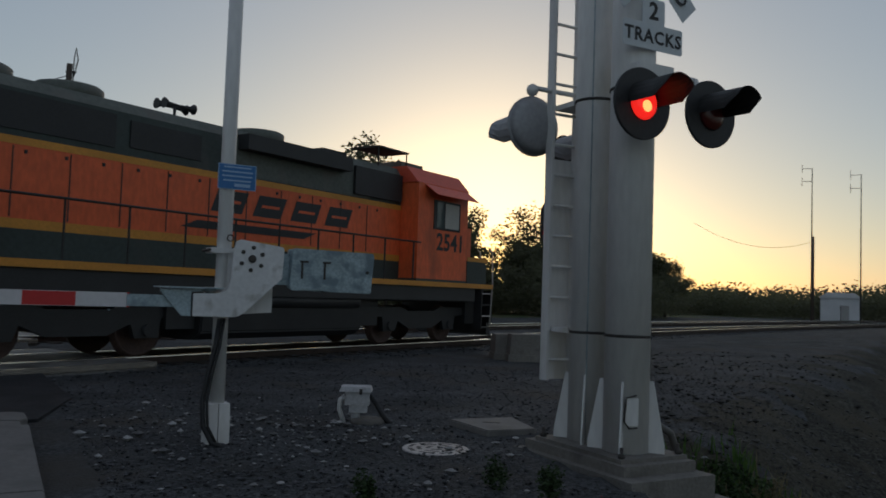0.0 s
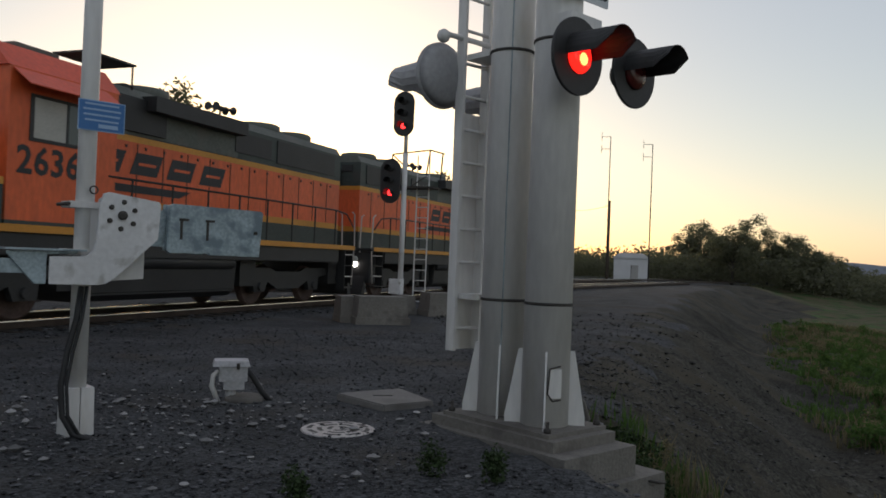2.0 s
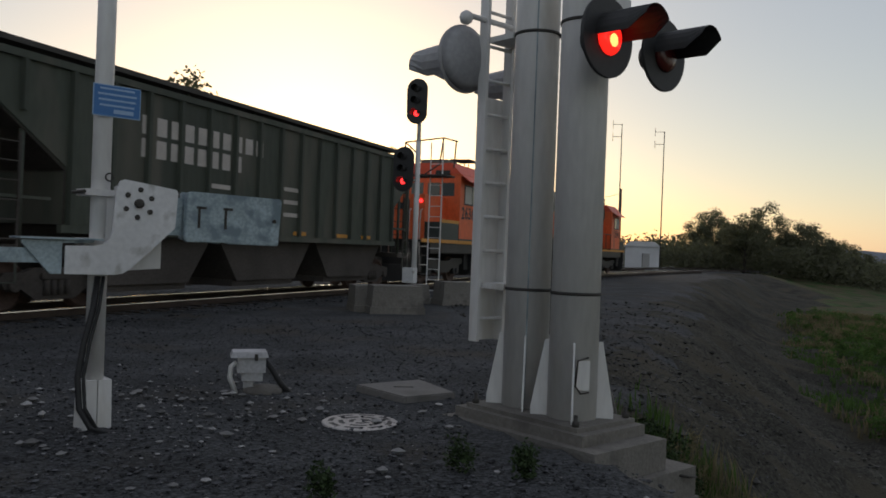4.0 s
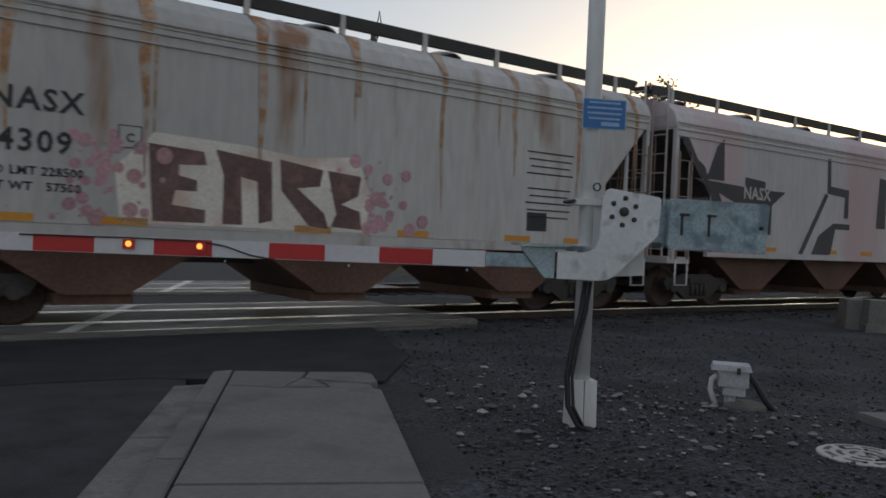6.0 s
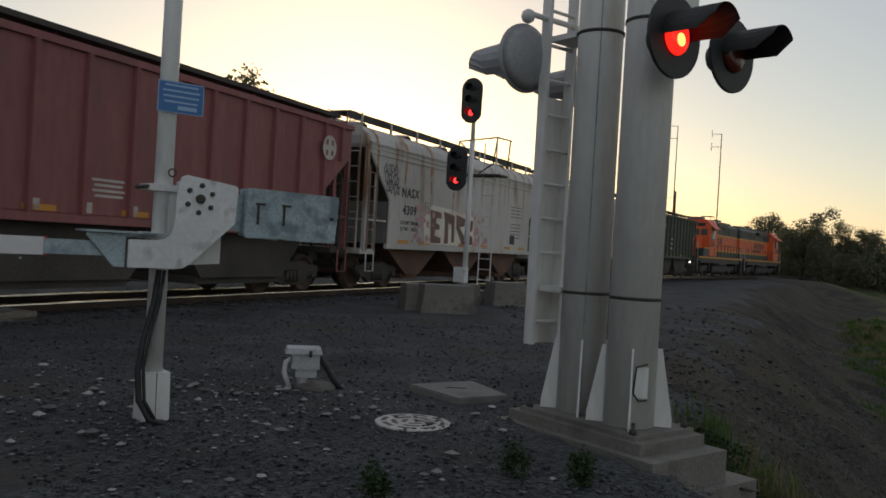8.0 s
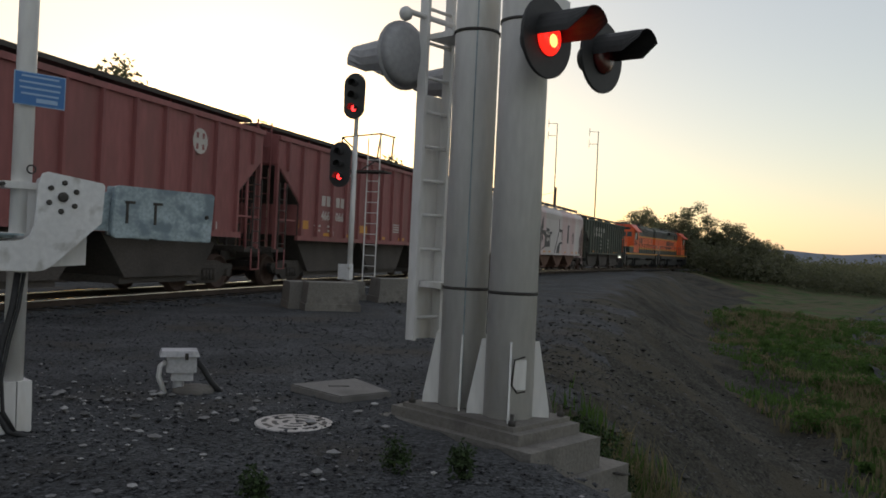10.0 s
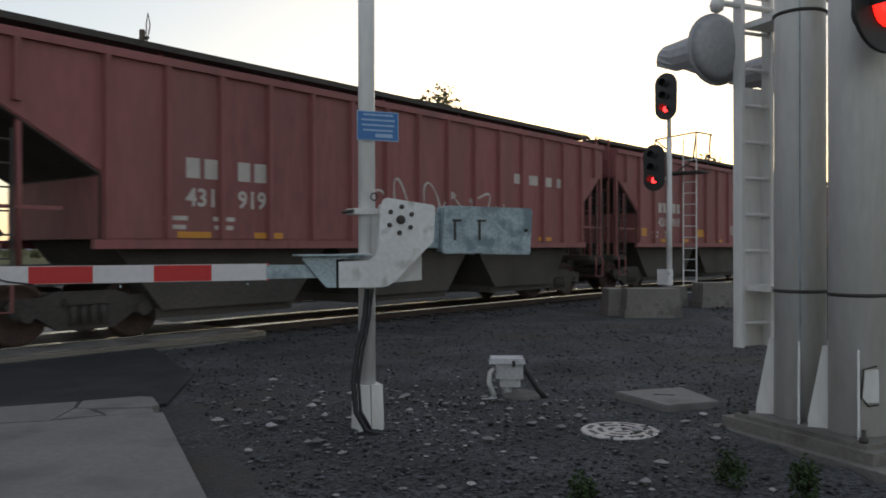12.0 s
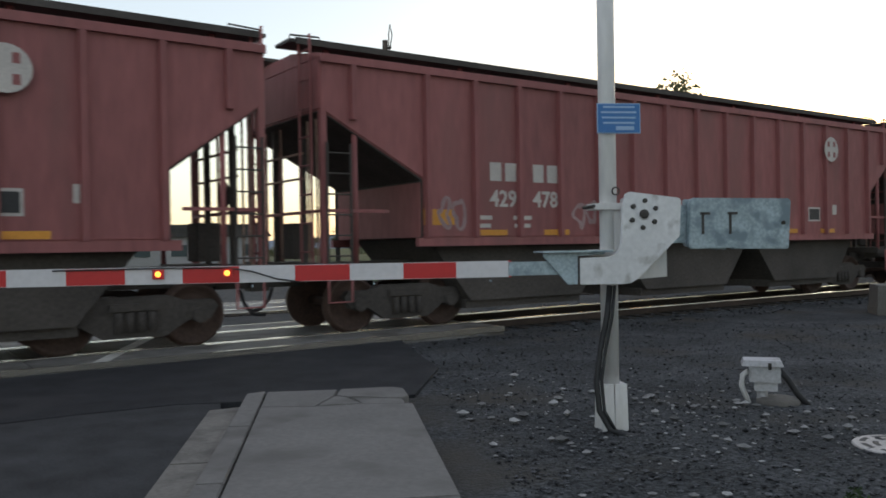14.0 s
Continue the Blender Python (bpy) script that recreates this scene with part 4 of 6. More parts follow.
# ---- railway signal with its blocks ----
def railway_signal():
    x, y = 2.1, 22.8
    _, _, h = track(22, 4)
    s = thing("railway_signal", "railway signal mast with two black heads showing red", "railway signal", pose(x, y, -0.05, 0, 0, -math.degrees(h)))
    # -y of its space faces the waiting train that comes with the camera's view
    part("pole", tube(B(), (0, 0, 0.2), (0, 0, 4.5), 0.075, seg=14), M_alu, s, "silver signal pole")
    part("foundation", box(B(), (0, 0, 0.1), (0.7, 0.7, 0.3)), M_concrete_old, s, "", 0.02)
    part("relay_case", box(B(), (-0.06, -0.14, 0.72), (0.34, 0.26, 0.42)), M_white, s, "", 0.01)
    for k, (dx, z) in enumerate(((0.0, 5.6), (-0.34, 3.70))):
        outline = []
        for i in range(24):
            a = 2 * math.pi * i / 24
            outline.append((dx + 0.315 * math.cos(a), z + 0.315 * math.sin(a) + (0.32 if math.sin(a) >= 0 else -0.32)))
        hd = part("head", prism(B(), outline, -0.22, -0.19, lambda u, v, w: (u, w, v)), M_black, s, "black oval signal background")
        part("case", box(B(), (dx, -0.06, z), (0.3, 0.24, 0.9)), M_black, hd, "", 0.02)
        for j, dz in enumerate((0.34, 0.0, -0.34)):
            bm = B()
            ring = []
            for i in range(9):
                a = radians(-25 + 230 * i / 8)
                ring.append([bm.verts.new((dx + 0.11 * math.cos(a), -0.22 - d, z + dz + 0.11 * math.sin(a))) for d in (0, 0.24)])
            for p, q in zip(ring, ring[1:]):
                bm.faces.new((p[0], q[0], q[1], p[1]))
            part("visor", bm, M_black, hd)
            part("lens", lathe(B(), [(0, 0.085), (0.01, 0.07)], (dx, -0.221, z + dz), (0, -1, 0), 14), M_red_small if j == 2 else M_black, hd, "red lit lens" if j == 2 else "")
        part("bracket", pipe(B(), [(0, 0, z - 0.3), (dx, -0.06, z - 0.3)], 0.04), M_alu, s)
    part("pole_top", tube(B(), (0, 0, 4.5), (0, 0, 5.4), 0.06), M_alu, s)
    bm = B()
    for (a, b) in (((-0.1, 0.1, 4.2), (-0.45, 0.1, 4.5)), ((-0.45, 0.1, 4.5), (0.6, 0.4, 4.65)), ((0.6, 0.4, 4.65), (1.0, 0.5, 4.55)), ((0.6, 0.4, 4.65), (0.5, 0.4, 3.9)), ((0.95, 0.5, 4.55), (0.9, 0.5, 3.8)), ((-0.45, 0.1, 4.5), (-0.45, 0.1, 3.9)), ((0.5, 0.4, 3.9), (0.2, 0.1, 3.6))):
        tube(bm, a, b, 0.022, seg=6)
    part("platform_rail", bm, M_steel_dark, s, "thin steel platform rails")
    part("platform", box(B(), (0.35, 0.3, 3.55), (1.1, 0.6, 0.05)), M_steel_dark, s)
    for x0 in (0.25, 0.62):
        part("ladder_rail", tube(B(), (x0, 0.35, 0.0), (x0, 0.35, 4.5), 0.02, seg=6), M_alu, s)
    for k in range(13):
        part("rung", tube(B(), (0.25, 0.35, 0.3 + 0.3 * k), (0.62, 0.35, 0.3 + 0.3 * k), 0.012, seg=6), M_alu, s)


railway_signal()


def block(x, y, yaw, size, label):
    b = thing("concrete_block", label, "concrete block", pose(x, y, gz(x, y) - 0.05, 0, 0, yaw), "barrier blocks by the signal")
    part("body", box(B(), (0, 0, size[2] / 2), size, taper=(0.9, 0.86)), M_concrete_old, b, "", 0.05)
    part("foot", box(B(), (0, 0, 0.1), (size[0] * 1.03, size[1] * 1.03, 0.2)), M_concrete_old, b, "", 0.03)


block(1.25, 18.0, 10, (1.2, 0.8, 0.66), "pale weathered concrete barrier block on the gravel")
block(0.55, 18.5, 10, (0.5, 0.9, 0.64), "short weathered concrete block beside a longer one")
block(3.05, 21.2, 15, (0.95, 0.8, 0.66), "pale concrete barrier block behind the signal")
block(2.1, 21.6, 15, (0.5, 0.7, 0.55), "short concrete block at the signal's foot")


# ---- the train: x runs ahead, -y is the side towards the crossing, z from the rail's top ----
XZ = lambda u, v, w: (u, w, v)
MOVING = []                                # (thing, metres behind the front coupler to its middle, half its truck spacing)
WHEELS = []                                # (wheelset, radius)


def make_wheelset(r):
    bm = B()
    for sgn in (-1, 1):
        lathe(bm, [(0.0, r + 0.028), (0.03, r + 0.025), (0.035, r), (0.13, r - 0.006), (0.135, r - 0.06), (0.10, r - 0.08), (0.085, 0.16), (0.14, 0.12), (0.15, 0.05)], (0, sgn * 0.685, 0), (0, sgn, 0), 28)
    tube(bm, (0, -0.99, 0), (0, 0.99, 0), 0.07, seg=12)
    return mesh_of("wheelset", bm, M_wheel)


def side_frame_mesh(w, r, blomberg=False):
    bm = B()
    h = w / 2
    if blomberg:
        poly = [(-h - 0.75, 0.78), (-h - 0.7, 0.98), (-0.9, 0.98), (-0.6, 0.88), (0.6, 0.88), (0.9, 0.98), (h + 0.7, 0.98), (h + 0.75, 0.78), (h + 0.3, 0.72), (h + 0.25, 0.36), (h - 0.25, 0.36), (h - 0.35, 0.62), (0.55, 0.42), (-0.55, 0.42), (-h + 0.35, 0.62), (-h + 0.25, 0.36), (-h - 0.25, 0.36), (-h - 0.3, 0.72)]
    else:
        poly = [(-h - 0.28, 0.58), (-h - 0.2, 0.68), (-h + 0.2, 0.68), (-0.45, 0.76), (0.45, 0.76), (h - 0.2, 0.68), (h + 0.2, 0.68), (h + 0.28, 0.58), (h + 0.16, 0.40), (h - 0.16, 0.40), (0.42, 0.20), (-0.42, 0.20), (-h + 0.16, 0.40), (-h - 0.16, 0.40)]
    prism(bm, poly, -0.07, 0.07, XZ)
    if not blomberg:
        for x in (-0.22, -0.07, 0.08, 0.23):
            tube(bm, (x, -0.09, 0.28), (x, -0.09, 0.55), 0.055, seg=8)
        box(bm, (0, -0.03, 0.62), (0.7, 0.2, 0.1))
    for x in (-h, h):
        tube(bm, (x, -0.14, 0.46 if not blomberg else 0.5), (x, 0.1, 0.46 if not blomberg else 0.5), 0.11, seg=12)
    return mesh_of("side_frame", bm, M_black if blomberg else M_under)


WHEEL_CAR, WHEEL_LOCO = make_wheelset(0.457), make_wheelset(0.508)
FRAME_CAR, FRAME_LOCO = side_frame_mesh(1.78, 0.457), side_frame_mesh(2.74, 0.508, True)
BOLSTER = mesh_of("bolster", box(B(), (0, 0, 0.55), (0.35, 2.0, 0.25)), M_under)


def truck(car, x, loco=False):
    w, r = (2.74, 0.508) if loco else (1.78, 0.457)
    t = share("truck", BOLSTER, car, pose(x, 0, 0))
    for y in (-1.0, 1.0):
        share("side_frame", FRAME_LOCO if loco else FRAME_CAR, t, pose(0, y, 0, 0, 0, 180 if y > 0 else 0))
    for dx in (-w / 2, w / 2):
        ws = share("wheelset", WHEEL_LOCO if loco else WHEEL_CAR, t, pose(dx, 0, r))
        WHEELS.append((ws, dx, r))
    return t


COUPLER = mesh_of("coupler", box(box(B(), (0.0, 0, 0.85), (0.75, 0.16, 0.2)), (0.32, 0, 0.85), (0.26, 0.3, 0.3)), M_steel_dark)
HOSE = mesh_of("air_hose", pipe(B(), [(0.0, -0.4, 0.75), (0.08, -0.42, 0.5), (0.22, -0.42, 0.36), (0.4, -0.42, 0.34)], 0.03, 8), M_cable)


def ladder(car, x, y, z0, z1, material, width=0.42, along_x=True, n=None):
    """Two stiles and rungs; along_x: the rungs run along the car."""
    n = n or max(3, int((z1 - z0) / 0.4))
    d = (width / 2, 0) if along_x else (0, width / 2)
    for sgn in (-1, 1):
        part("ladder_stile", box(B(), (x + sgn * d[0], y + sgn * d[1], (z0 + z1) / 2), (0.032, 0.032, z1 - z0)), material, car)
    bm_me = mesh_of("rung", tube(B(), (-d[0], -d[1], 0), (d[0], d[1], 0), 0.014, seg=6), material)
    for i in range(n):
        share("rung", bm_me, car, pose(x, y, z0 + (z1 - z0) * (i + 0.5) / n))


def side_bar(car, name, x, z, w, h, material, y, label="", t=0.004):
    return part(name, box(B(), (x, y, z), (w, t, h)), material, car, label)


SIDE_FACE = Matrix(((1, 0, 0, 0), (0, 0, -1, 0), (0, 1, 0, 0), (0, 0, 0, 1)))     # lettering that faces -y


def side_text(car, words, x, z, size, material, y, spacing=1.1):
    return text("lettering", words, size, material, car, pose(x, y, z) @ SIDE_FACE, 0.003, spacing)


def spray_tag(car, x, z, w, h, material, y, seed, loops=2, thick=0.05):
    """Round sprayed letter forms: closed wobbling strokes side by side."""
    rnd = random.Random(seed)
    for k in range(loops):
        cx, lw = x - w / 2 + w * (k + 0.5) / loops, w / loops * 0.5
        p = [rnd.uniform(0, 6.28) for _ in range(4)]
        q = [rnd.uniform(0.15, 0.42) for _ in range(4)]
        n, bm, rows = 44, B(), []
        pts = []
        for i in range(n):
            a = 2 * math.pi * i / n
            pts.append((cx + lw * 0.72 * (math.cos(a) + q[0] * math.cos(2 * a + p[0]) + q[1] * math.sin(3 * a + p[1])), z + h * 0.34 * (math.sin(a) + q[2] * math.sin(2 * a + p[2]) + q[3] * math.cos(3 * a + p[3]))))
        for i in range(n):
            (ax, az), (bx, bz) = pts[i - 1], pts[(i + 1) % n]
            d = math.hypot(bx - ax, bz - az) or 1.0
            g = thick * 0.5 * (0.7 + 0.5 * math.sin(i * 0.37 + p[0]) ** 2)
            nx, nz = -(bz - az) / d * g, (bx - ax) / d * g
            yy = y - 0.002 - 0.0015 * k
            rows.append((bm.verts.new((pts[i][0] + nx, yy, pts[i][1] + nz)), bm.verts.new((pts[i][0] - nx, yy, pts[i][1] - nz))))
        for i in range(n):
            a, b = rows[i], rows[(i + 1) % n]
            bm.faces.new((a[0], a[1], b[1], b[0]))
        part("graffiti", bm, material, car, "sprayed graffiti outline")


def hopper(kind, length, label, back, cuts=None):
    """A covered hopper car. kind: white (smooth rounded), red or green (ribbed)."""
    body_m = {"white": M_hop_white, "pink": M_hop_pink, "red": M_hop_red, "green": M_hop_green}[kind]
    smooth = kind in ("white", "pink")
    car = thing("hopper_car", label, "rail car", group="train cars")
    xe = length / 2 - 0.45                 # end of the upper body
    half = 1.50
    if smooth:
        zb, zs, zt, cut, zc, ze = 1.32, 3.98, 4.72, 1.28, 2.55, 3.92
    else:
        zb, zs, zt, cut, zc, ze = 1.52, 4.28, 4.55, 2.3, 2.48, 3.48
    cl, cr = cuts or (cut, cut)            # how far the slope sheets cut in, at the trailing and the leading end
    poly = [(-xe + cl, zb), (xe - cr, zb), (xe - cr, zc), (xe, ze), (xe, zs), (-xe, zs), (-xe, ze), (-xe + cl, zc)]
    part("body", prism(B(), poly, -half, half, XZ), body_m, car, "", 0.02)
    # roof
    bm = B()
    prof = [(-half, zs), (-half * 0.985, zs + 0.12), (-half * 0.93, zs + 0.3), (-half * 0.78, zs + 0.5), (-half * 0.5, zt - 0.12), (-0.3, zt), (0.3, zt), (half * 0.5, zt - 0.12), (half * 0.78, zs + 0.5), (half * 0.93, zs + 0.3), (half * 0.985, zs + 0.12), (half, zs)] if smooth else \
           [(-half, zs), (-half, zs + 0.05), (-0.5, zt - 0.05), (0.5, zt - 0.05), (half, zs + 0.05), (half, zs)]
    prism(bm, prof, -xe, xe, lambda u, v, w: (w, u, v))
    part("roof", bm, body_m, car)
    # running board on the roof with its posts
    for y in (-0.62, 0.62) if smooth else (-0.72, 0.72):
        part("running_board", box(B(), (0, y, zt + (0.12 if smooth else 0.05)), (2 * xe + 0.5, 0.55, 0.05)), M_steel_dark, car, "dark grating walkway")
        # walkway edge made deep and dark, so it also draws the shade below it
        part("board_edge", box(B(), (0, math.copysign(abs(y) + 0.28, y), zt + (0.06 if smooth else 0.05)), (2 * xe + 0.3, 0.03, 0.2 if smooth else 0.1)), M_steel_dark, car, "dark walkway edge deepened for the shade beneath")
    n = 9 if smooth else 7
    post = mesh_of("roof_post", box(B(), (0, 0, 0), (0.09, 0.05, 0.5 if smooth else 0.22)), body_m)
    for i in range(n):
        x = -xe + 0.5 + (2 * xe - 1.0) * i / (n - 1)
        share("roof_post", post, car, pose(x, -0.92 if smooth else -0.74, zt - 0.1 if smooth else zt + 0.05))
    hatch = mesh_of("hatch", lathe(B(), [(0, 0.36), (0.08, 0.36), (0.14, 0.28)], (0, 0, 0), (0, 0, 1), 16), body_m)
    for i in range(5):
        share("hatch", hatch, car, pose(-xe + 1.6 + (2 * xe - 3.2) * i / 4, 0, zt - 0.03))
    for sgn in (-1, 1):
        bm = B()
        pipe(bm, [(sgn * (xe + 0.2), -0.9, zt + 0.05), (sgn * (xe + 0.2), -0.9, zt + 0.15), (sgn * (xe - 0.3), -0.9, zt + 0.17), (sgn * (xe - 0.3), -0.9, zt + 0.05)], 0.016, 6)
        part("roof_grab", bm, body_m if smooth else M_steel_dark, car)
    for sgn, c_ in ((-1, cl), (1, cr)):
        sheet = [(sgn * (xe - c_ + 0.006), zb), (sgn * (xe - c_ + 0.006), zc), (sgn * (xe - 0.02), ze - 0.012), (sgn * (xe - 0.02), ze - 0.03), (sgn * (xe - c_ + 0.03), zc - 0.02), (sgn * (xe - c_ + 0.03), zb)]
        part("end_wall", box(B(), (sgn * (xe - c_ + 0.036), 0, (zb + zc) / 2 - 0.02), (0.008, 2 * half - 0.1, zc - zb - 0.06)), M_endwall if smooth else body_m, car, "pale grey end wall" if smooth else "")
        part("slope_sheet", prism(B(), sheet, -half + 0.03, half - 0.03, XZ), M_under, car, "dark slope sheet")
    # sills, chords
    part("side_sill", box(B(), ((cl - cr) / 2, -half - 0.02, zb - 0.07), (2 * xe - cl - cr + 0.3, 0.10, 0.14)), body_m, car, "", 0.01)
    part("side_sill", box(B(), ((cl - cr) / 2, half + 0.02, zb - 0.07), (2 * xe - cl - cr + 0.3, 0.10, 0.14)), body_m, car, "", 0.01)
    part("centre_sill", box(B(), (0, 0, 0.98), (length - 0.9, 0.5, 0.32)), M_under, car)
    if smooth:
        for z in (zs - 0.22, zs - 0.08, zs + 0.06):
            part("side_bead", box(B(), (0, -half - 0.012, z), (2 * xe - 0.1, 0.03, 0.022)), body_m, car)
    else:
        part("top_chord", box(B(), (0, -half - 0.03, zs - 0.03), (2 * xe, 0.07, 0.12)), body_m, car, "", 0.01)
        rib = mesh_of("rib", prism(B(), [(-0.055, 0), (0.055, 0), (0.04, 0.09), (-0.04, 0.09)], zb, zs - 0.09, lambda u, v, w: (u, -v, w)), body_m)
        nr = 15
        for i in range(nr):
            x = -xe + cl + 0.06 + (2 * xe - cl - cr - 0.12) * i / (nr - 1)
            share("rib", rib, car, pose(x, -half, 0))
        short = mesh_of("rib", prism(B(), [(-0.055, 0), (0.055, 0), (0.04, 0.09), (-0.04, 0.09)], 3.35, zs - 0.09, lambda u, v, w: (u, -v, w)), body_m)
        for sgn in (-1, 1):
            share("rib", short, car, pose(sgn * (xe - 0.55), -half, 0))
    # ends: platform, posts, slope-sheet braces, ladders
    for sgn in (-1, 1):
        part("end_platform", box(B(), (sgn * (length / 2 - 0.75), 0, 1.08), (0.75, 2.9, 0.14)), M_under if not smooth else body_m, car)
        for y in (-half + 0.05, half - 0.05):
            part("corner_post", box(B(), (sgn * (xe - 0.06), y, (1.1 + ze) / 2), (0.10, 0.10, ze - 1.1)), body_m, car)
            part("brace", tube(B(), (sgn * (xe - 0.62), y * 0.98, 1.1), (sgn * (xe - 0.62), y * 0.98, ze - (ze - zc) * 0.62 / (cl if sgn < 0 else cr)), 0.045, seg=8), body_m, car)
        for y in (-0.55, 0.55):
            part("end_post", box(B(), (sgn * (xe - 0.15), y, (1.1 + ze) / 2), (0.08, 0.08, ze - 1.1)), M_under, car)
        for y in (-1.15, -0.85, 0.2, 0.82, 1.15):
            part("end_rod", tube(B(), (sgn * (xe - 0.1), y, 1.1), (sgn * (xe - 0.1), y, ze - 0.1), 0.02, seg=6), M_ladder, car, "thin upright end rod")
        for z in (2.5, 2.9):
            part("end_bar", box(B(), (sgn * (xe - 0.1), 0.3, z), (0.035, 1.9, 0.035)), M_ladder, car)
        wheel = lathe(B(), [(0, 0.24), (0.02, 0.27), (0.04, 0.24)], (sgn * (xe + 0.02), 0.35, 2.25), (sgn, 0, 0), 20)
        if sgn > 0:
            part("hand_brake_wheel", wheel, M_under, car, "dark hand brake wheel")
        else:
            wheel.free()
        part("end_bar", box(B(), (sgn * (xe - 0.08), 0, 1.95), (0.05, 2.9, 0.05)), body_m, car)
        part("end_bar", box(B(), (sgn * (xe - 0.6), -half + 0.05, 1.95), (1.2, 0.04, 0.05)), body_m, car)
        ladder(car, sgn * (xe - 0.28), -half - 0.05, 1.1, ze - 0.5, M_ladder if smooth else M_under, 0.40, True, 6)
        ladder(car, sgn * (xe + 0.05), -half + 0.42, 1.1, zt + 0.1, body_m, 0.40, False)
        share("coupler", COUPLER, car, pose(sgn * (length / 2 - 0.35), 0, 0, 0, 0, 0 if sgn > 0 else 180))
        share("air_hose", HOSE, car, pose(sgn * (length / 2 - 0.45), 0, 0, 0, 0, 0 if sgn > 0 else 180))
        part("brake_box", box(B(), (sgn * (xe - 0.35), 0.2, 1.5), (0.35, 0.5, 0.6)), M_under, car, "", 0.03)
        part("step", pipe(B(), [(sgn * (xe - 0.08), -half - 0.05, 1.1), (sgn * (xe - 0.08), -half - 0.05, 0.55), (sgn * (xe - 0.48), -half - 0.05, 0.55), (sgn * (xe - 0.48), -half - 0.05, 1.1)], 0.02, 6), body_m, car)
    # outlet bays under the body
    bays = 3
    span = 2 * xe - cl - cr - 0.4
    for i in range(bays):
        x = (cl - cr) / 2 - span / 2 + span * (i + 0.5) / bays
        w = span / bays * 0.98
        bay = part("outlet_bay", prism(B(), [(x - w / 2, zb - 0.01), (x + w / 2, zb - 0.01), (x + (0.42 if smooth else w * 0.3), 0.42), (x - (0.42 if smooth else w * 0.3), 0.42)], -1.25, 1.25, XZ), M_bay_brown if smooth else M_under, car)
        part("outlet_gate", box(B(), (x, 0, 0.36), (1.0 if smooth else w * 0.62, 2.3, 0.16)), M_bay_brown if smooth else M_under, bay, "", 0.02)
    inset = 1.95 if smooth else 2.2
    truck(car, -(length / 2 - inset))
    truck(car, length / 2 - inset)
    MOVING.append((car, back + length / 2, length / 2 - inset))
    y = -half - (0.006 if smooth else 0.004)
    # reflective sill marks
    for x in (-0.42, -0.3, -0.06, 0.1, 0.3, 0.43):
        side_bar(car, "sill_mark", x * 2 * (xe - cut), zb + 0.08, 0.62, 0.10, M_yellow, y, "yellow reflective mark")
    return car, y, xe, cl, zb, zs


def hopper_details(car, y, xe, cut, zb, zs, kind, words, number, seed):
    rnd = random.Random(seed)
    left = -xe + cut
    if kind == "red":
        # company initials become plain blocks, the number is lettered
        pitch = (2 * xe - cut - 1.25 - 0.12) / 14
        g1, g2 = left + 0.2 + pitch * 1.5, left + 0.2 + pitch * 2.5
        for gx in (g1, g2):
            for dx in (-0.17, 0.17):
                side_bar(car, "initial_block", gx + dx, zb + 1.14, 0.25, 0.32, M_letter, y)
        for gx, digits in zip((g1, g2), number.split()):
            side_text(car, digits, gx, zb + 0.66, 0.40, M_letter, y, 1.0)
        for k, (dx, w) in enumerate(((1.3, 0.42), (2.2, 0.42), (1.3, 0.36), (2.2, 0.36))):
            side_bar(car, "data_line", left + dx - 0.1, zb + (0.34 if k < 2 else 0.2), w, 0.07, M_letter, y)
        for k in range(4):
            side_bar(car, "data_line", 0.6 + 0.01 * k, zb + 0.62 - 0.09 * k, 0.7 - 0.08 * (k % 2), 0.045, M_letter, y)
        if seed in (0, 1):
            for k in range(12):
                side_bar(car, "sill_square", left + 0.2 + pitch * (k + 2.0), zb + 0.13, 0.17, 0.18, M_letter, y)
        if seed == 2:
            return rnd          # this car bears no emblem
        bm = lathe(B(), [(0, 0.30), (0.003, 0.30)], (0, 0, 0), (0, -1, 0), 28)
        em = share("emblem", mesh_of("emblem", bm, M_letter), car, pose({0: 7.3, 4: 5.15}.get(seed, 5.37), y - 0.092, 3.6))
        tagged(em, "pale round emblem")
        for dx in (-0.12, 0.12):
            for dz in (-0.13, 0.13):
                part("emblem_cut", box(B(), (dx, -0.005, dz), (0.09, 0.003, 0.13)), M_hop_red, em)
        side_bar(car, "data_box", xe - cut - 1.9, zb + 0.48, 0.5, 0.34, M_letter, y)
        side_bar(car, "data_box", xe - cut - 1.9, zb + 0.48, 0.42, 0.26, M_black, y - 0.004)
        side_bar(car, "data_box", xe - cut - 1.0, zb + 0.6, 0.18, 0.24, M_letter, y)
        for k in range(2):
            side_bar(car, "yellow_plate", left + 0.3 + k * 4.4, zb + 0.34, 0.62, 0.26, M_yellow, y)
    return rnd


LOCO_L = 17.41


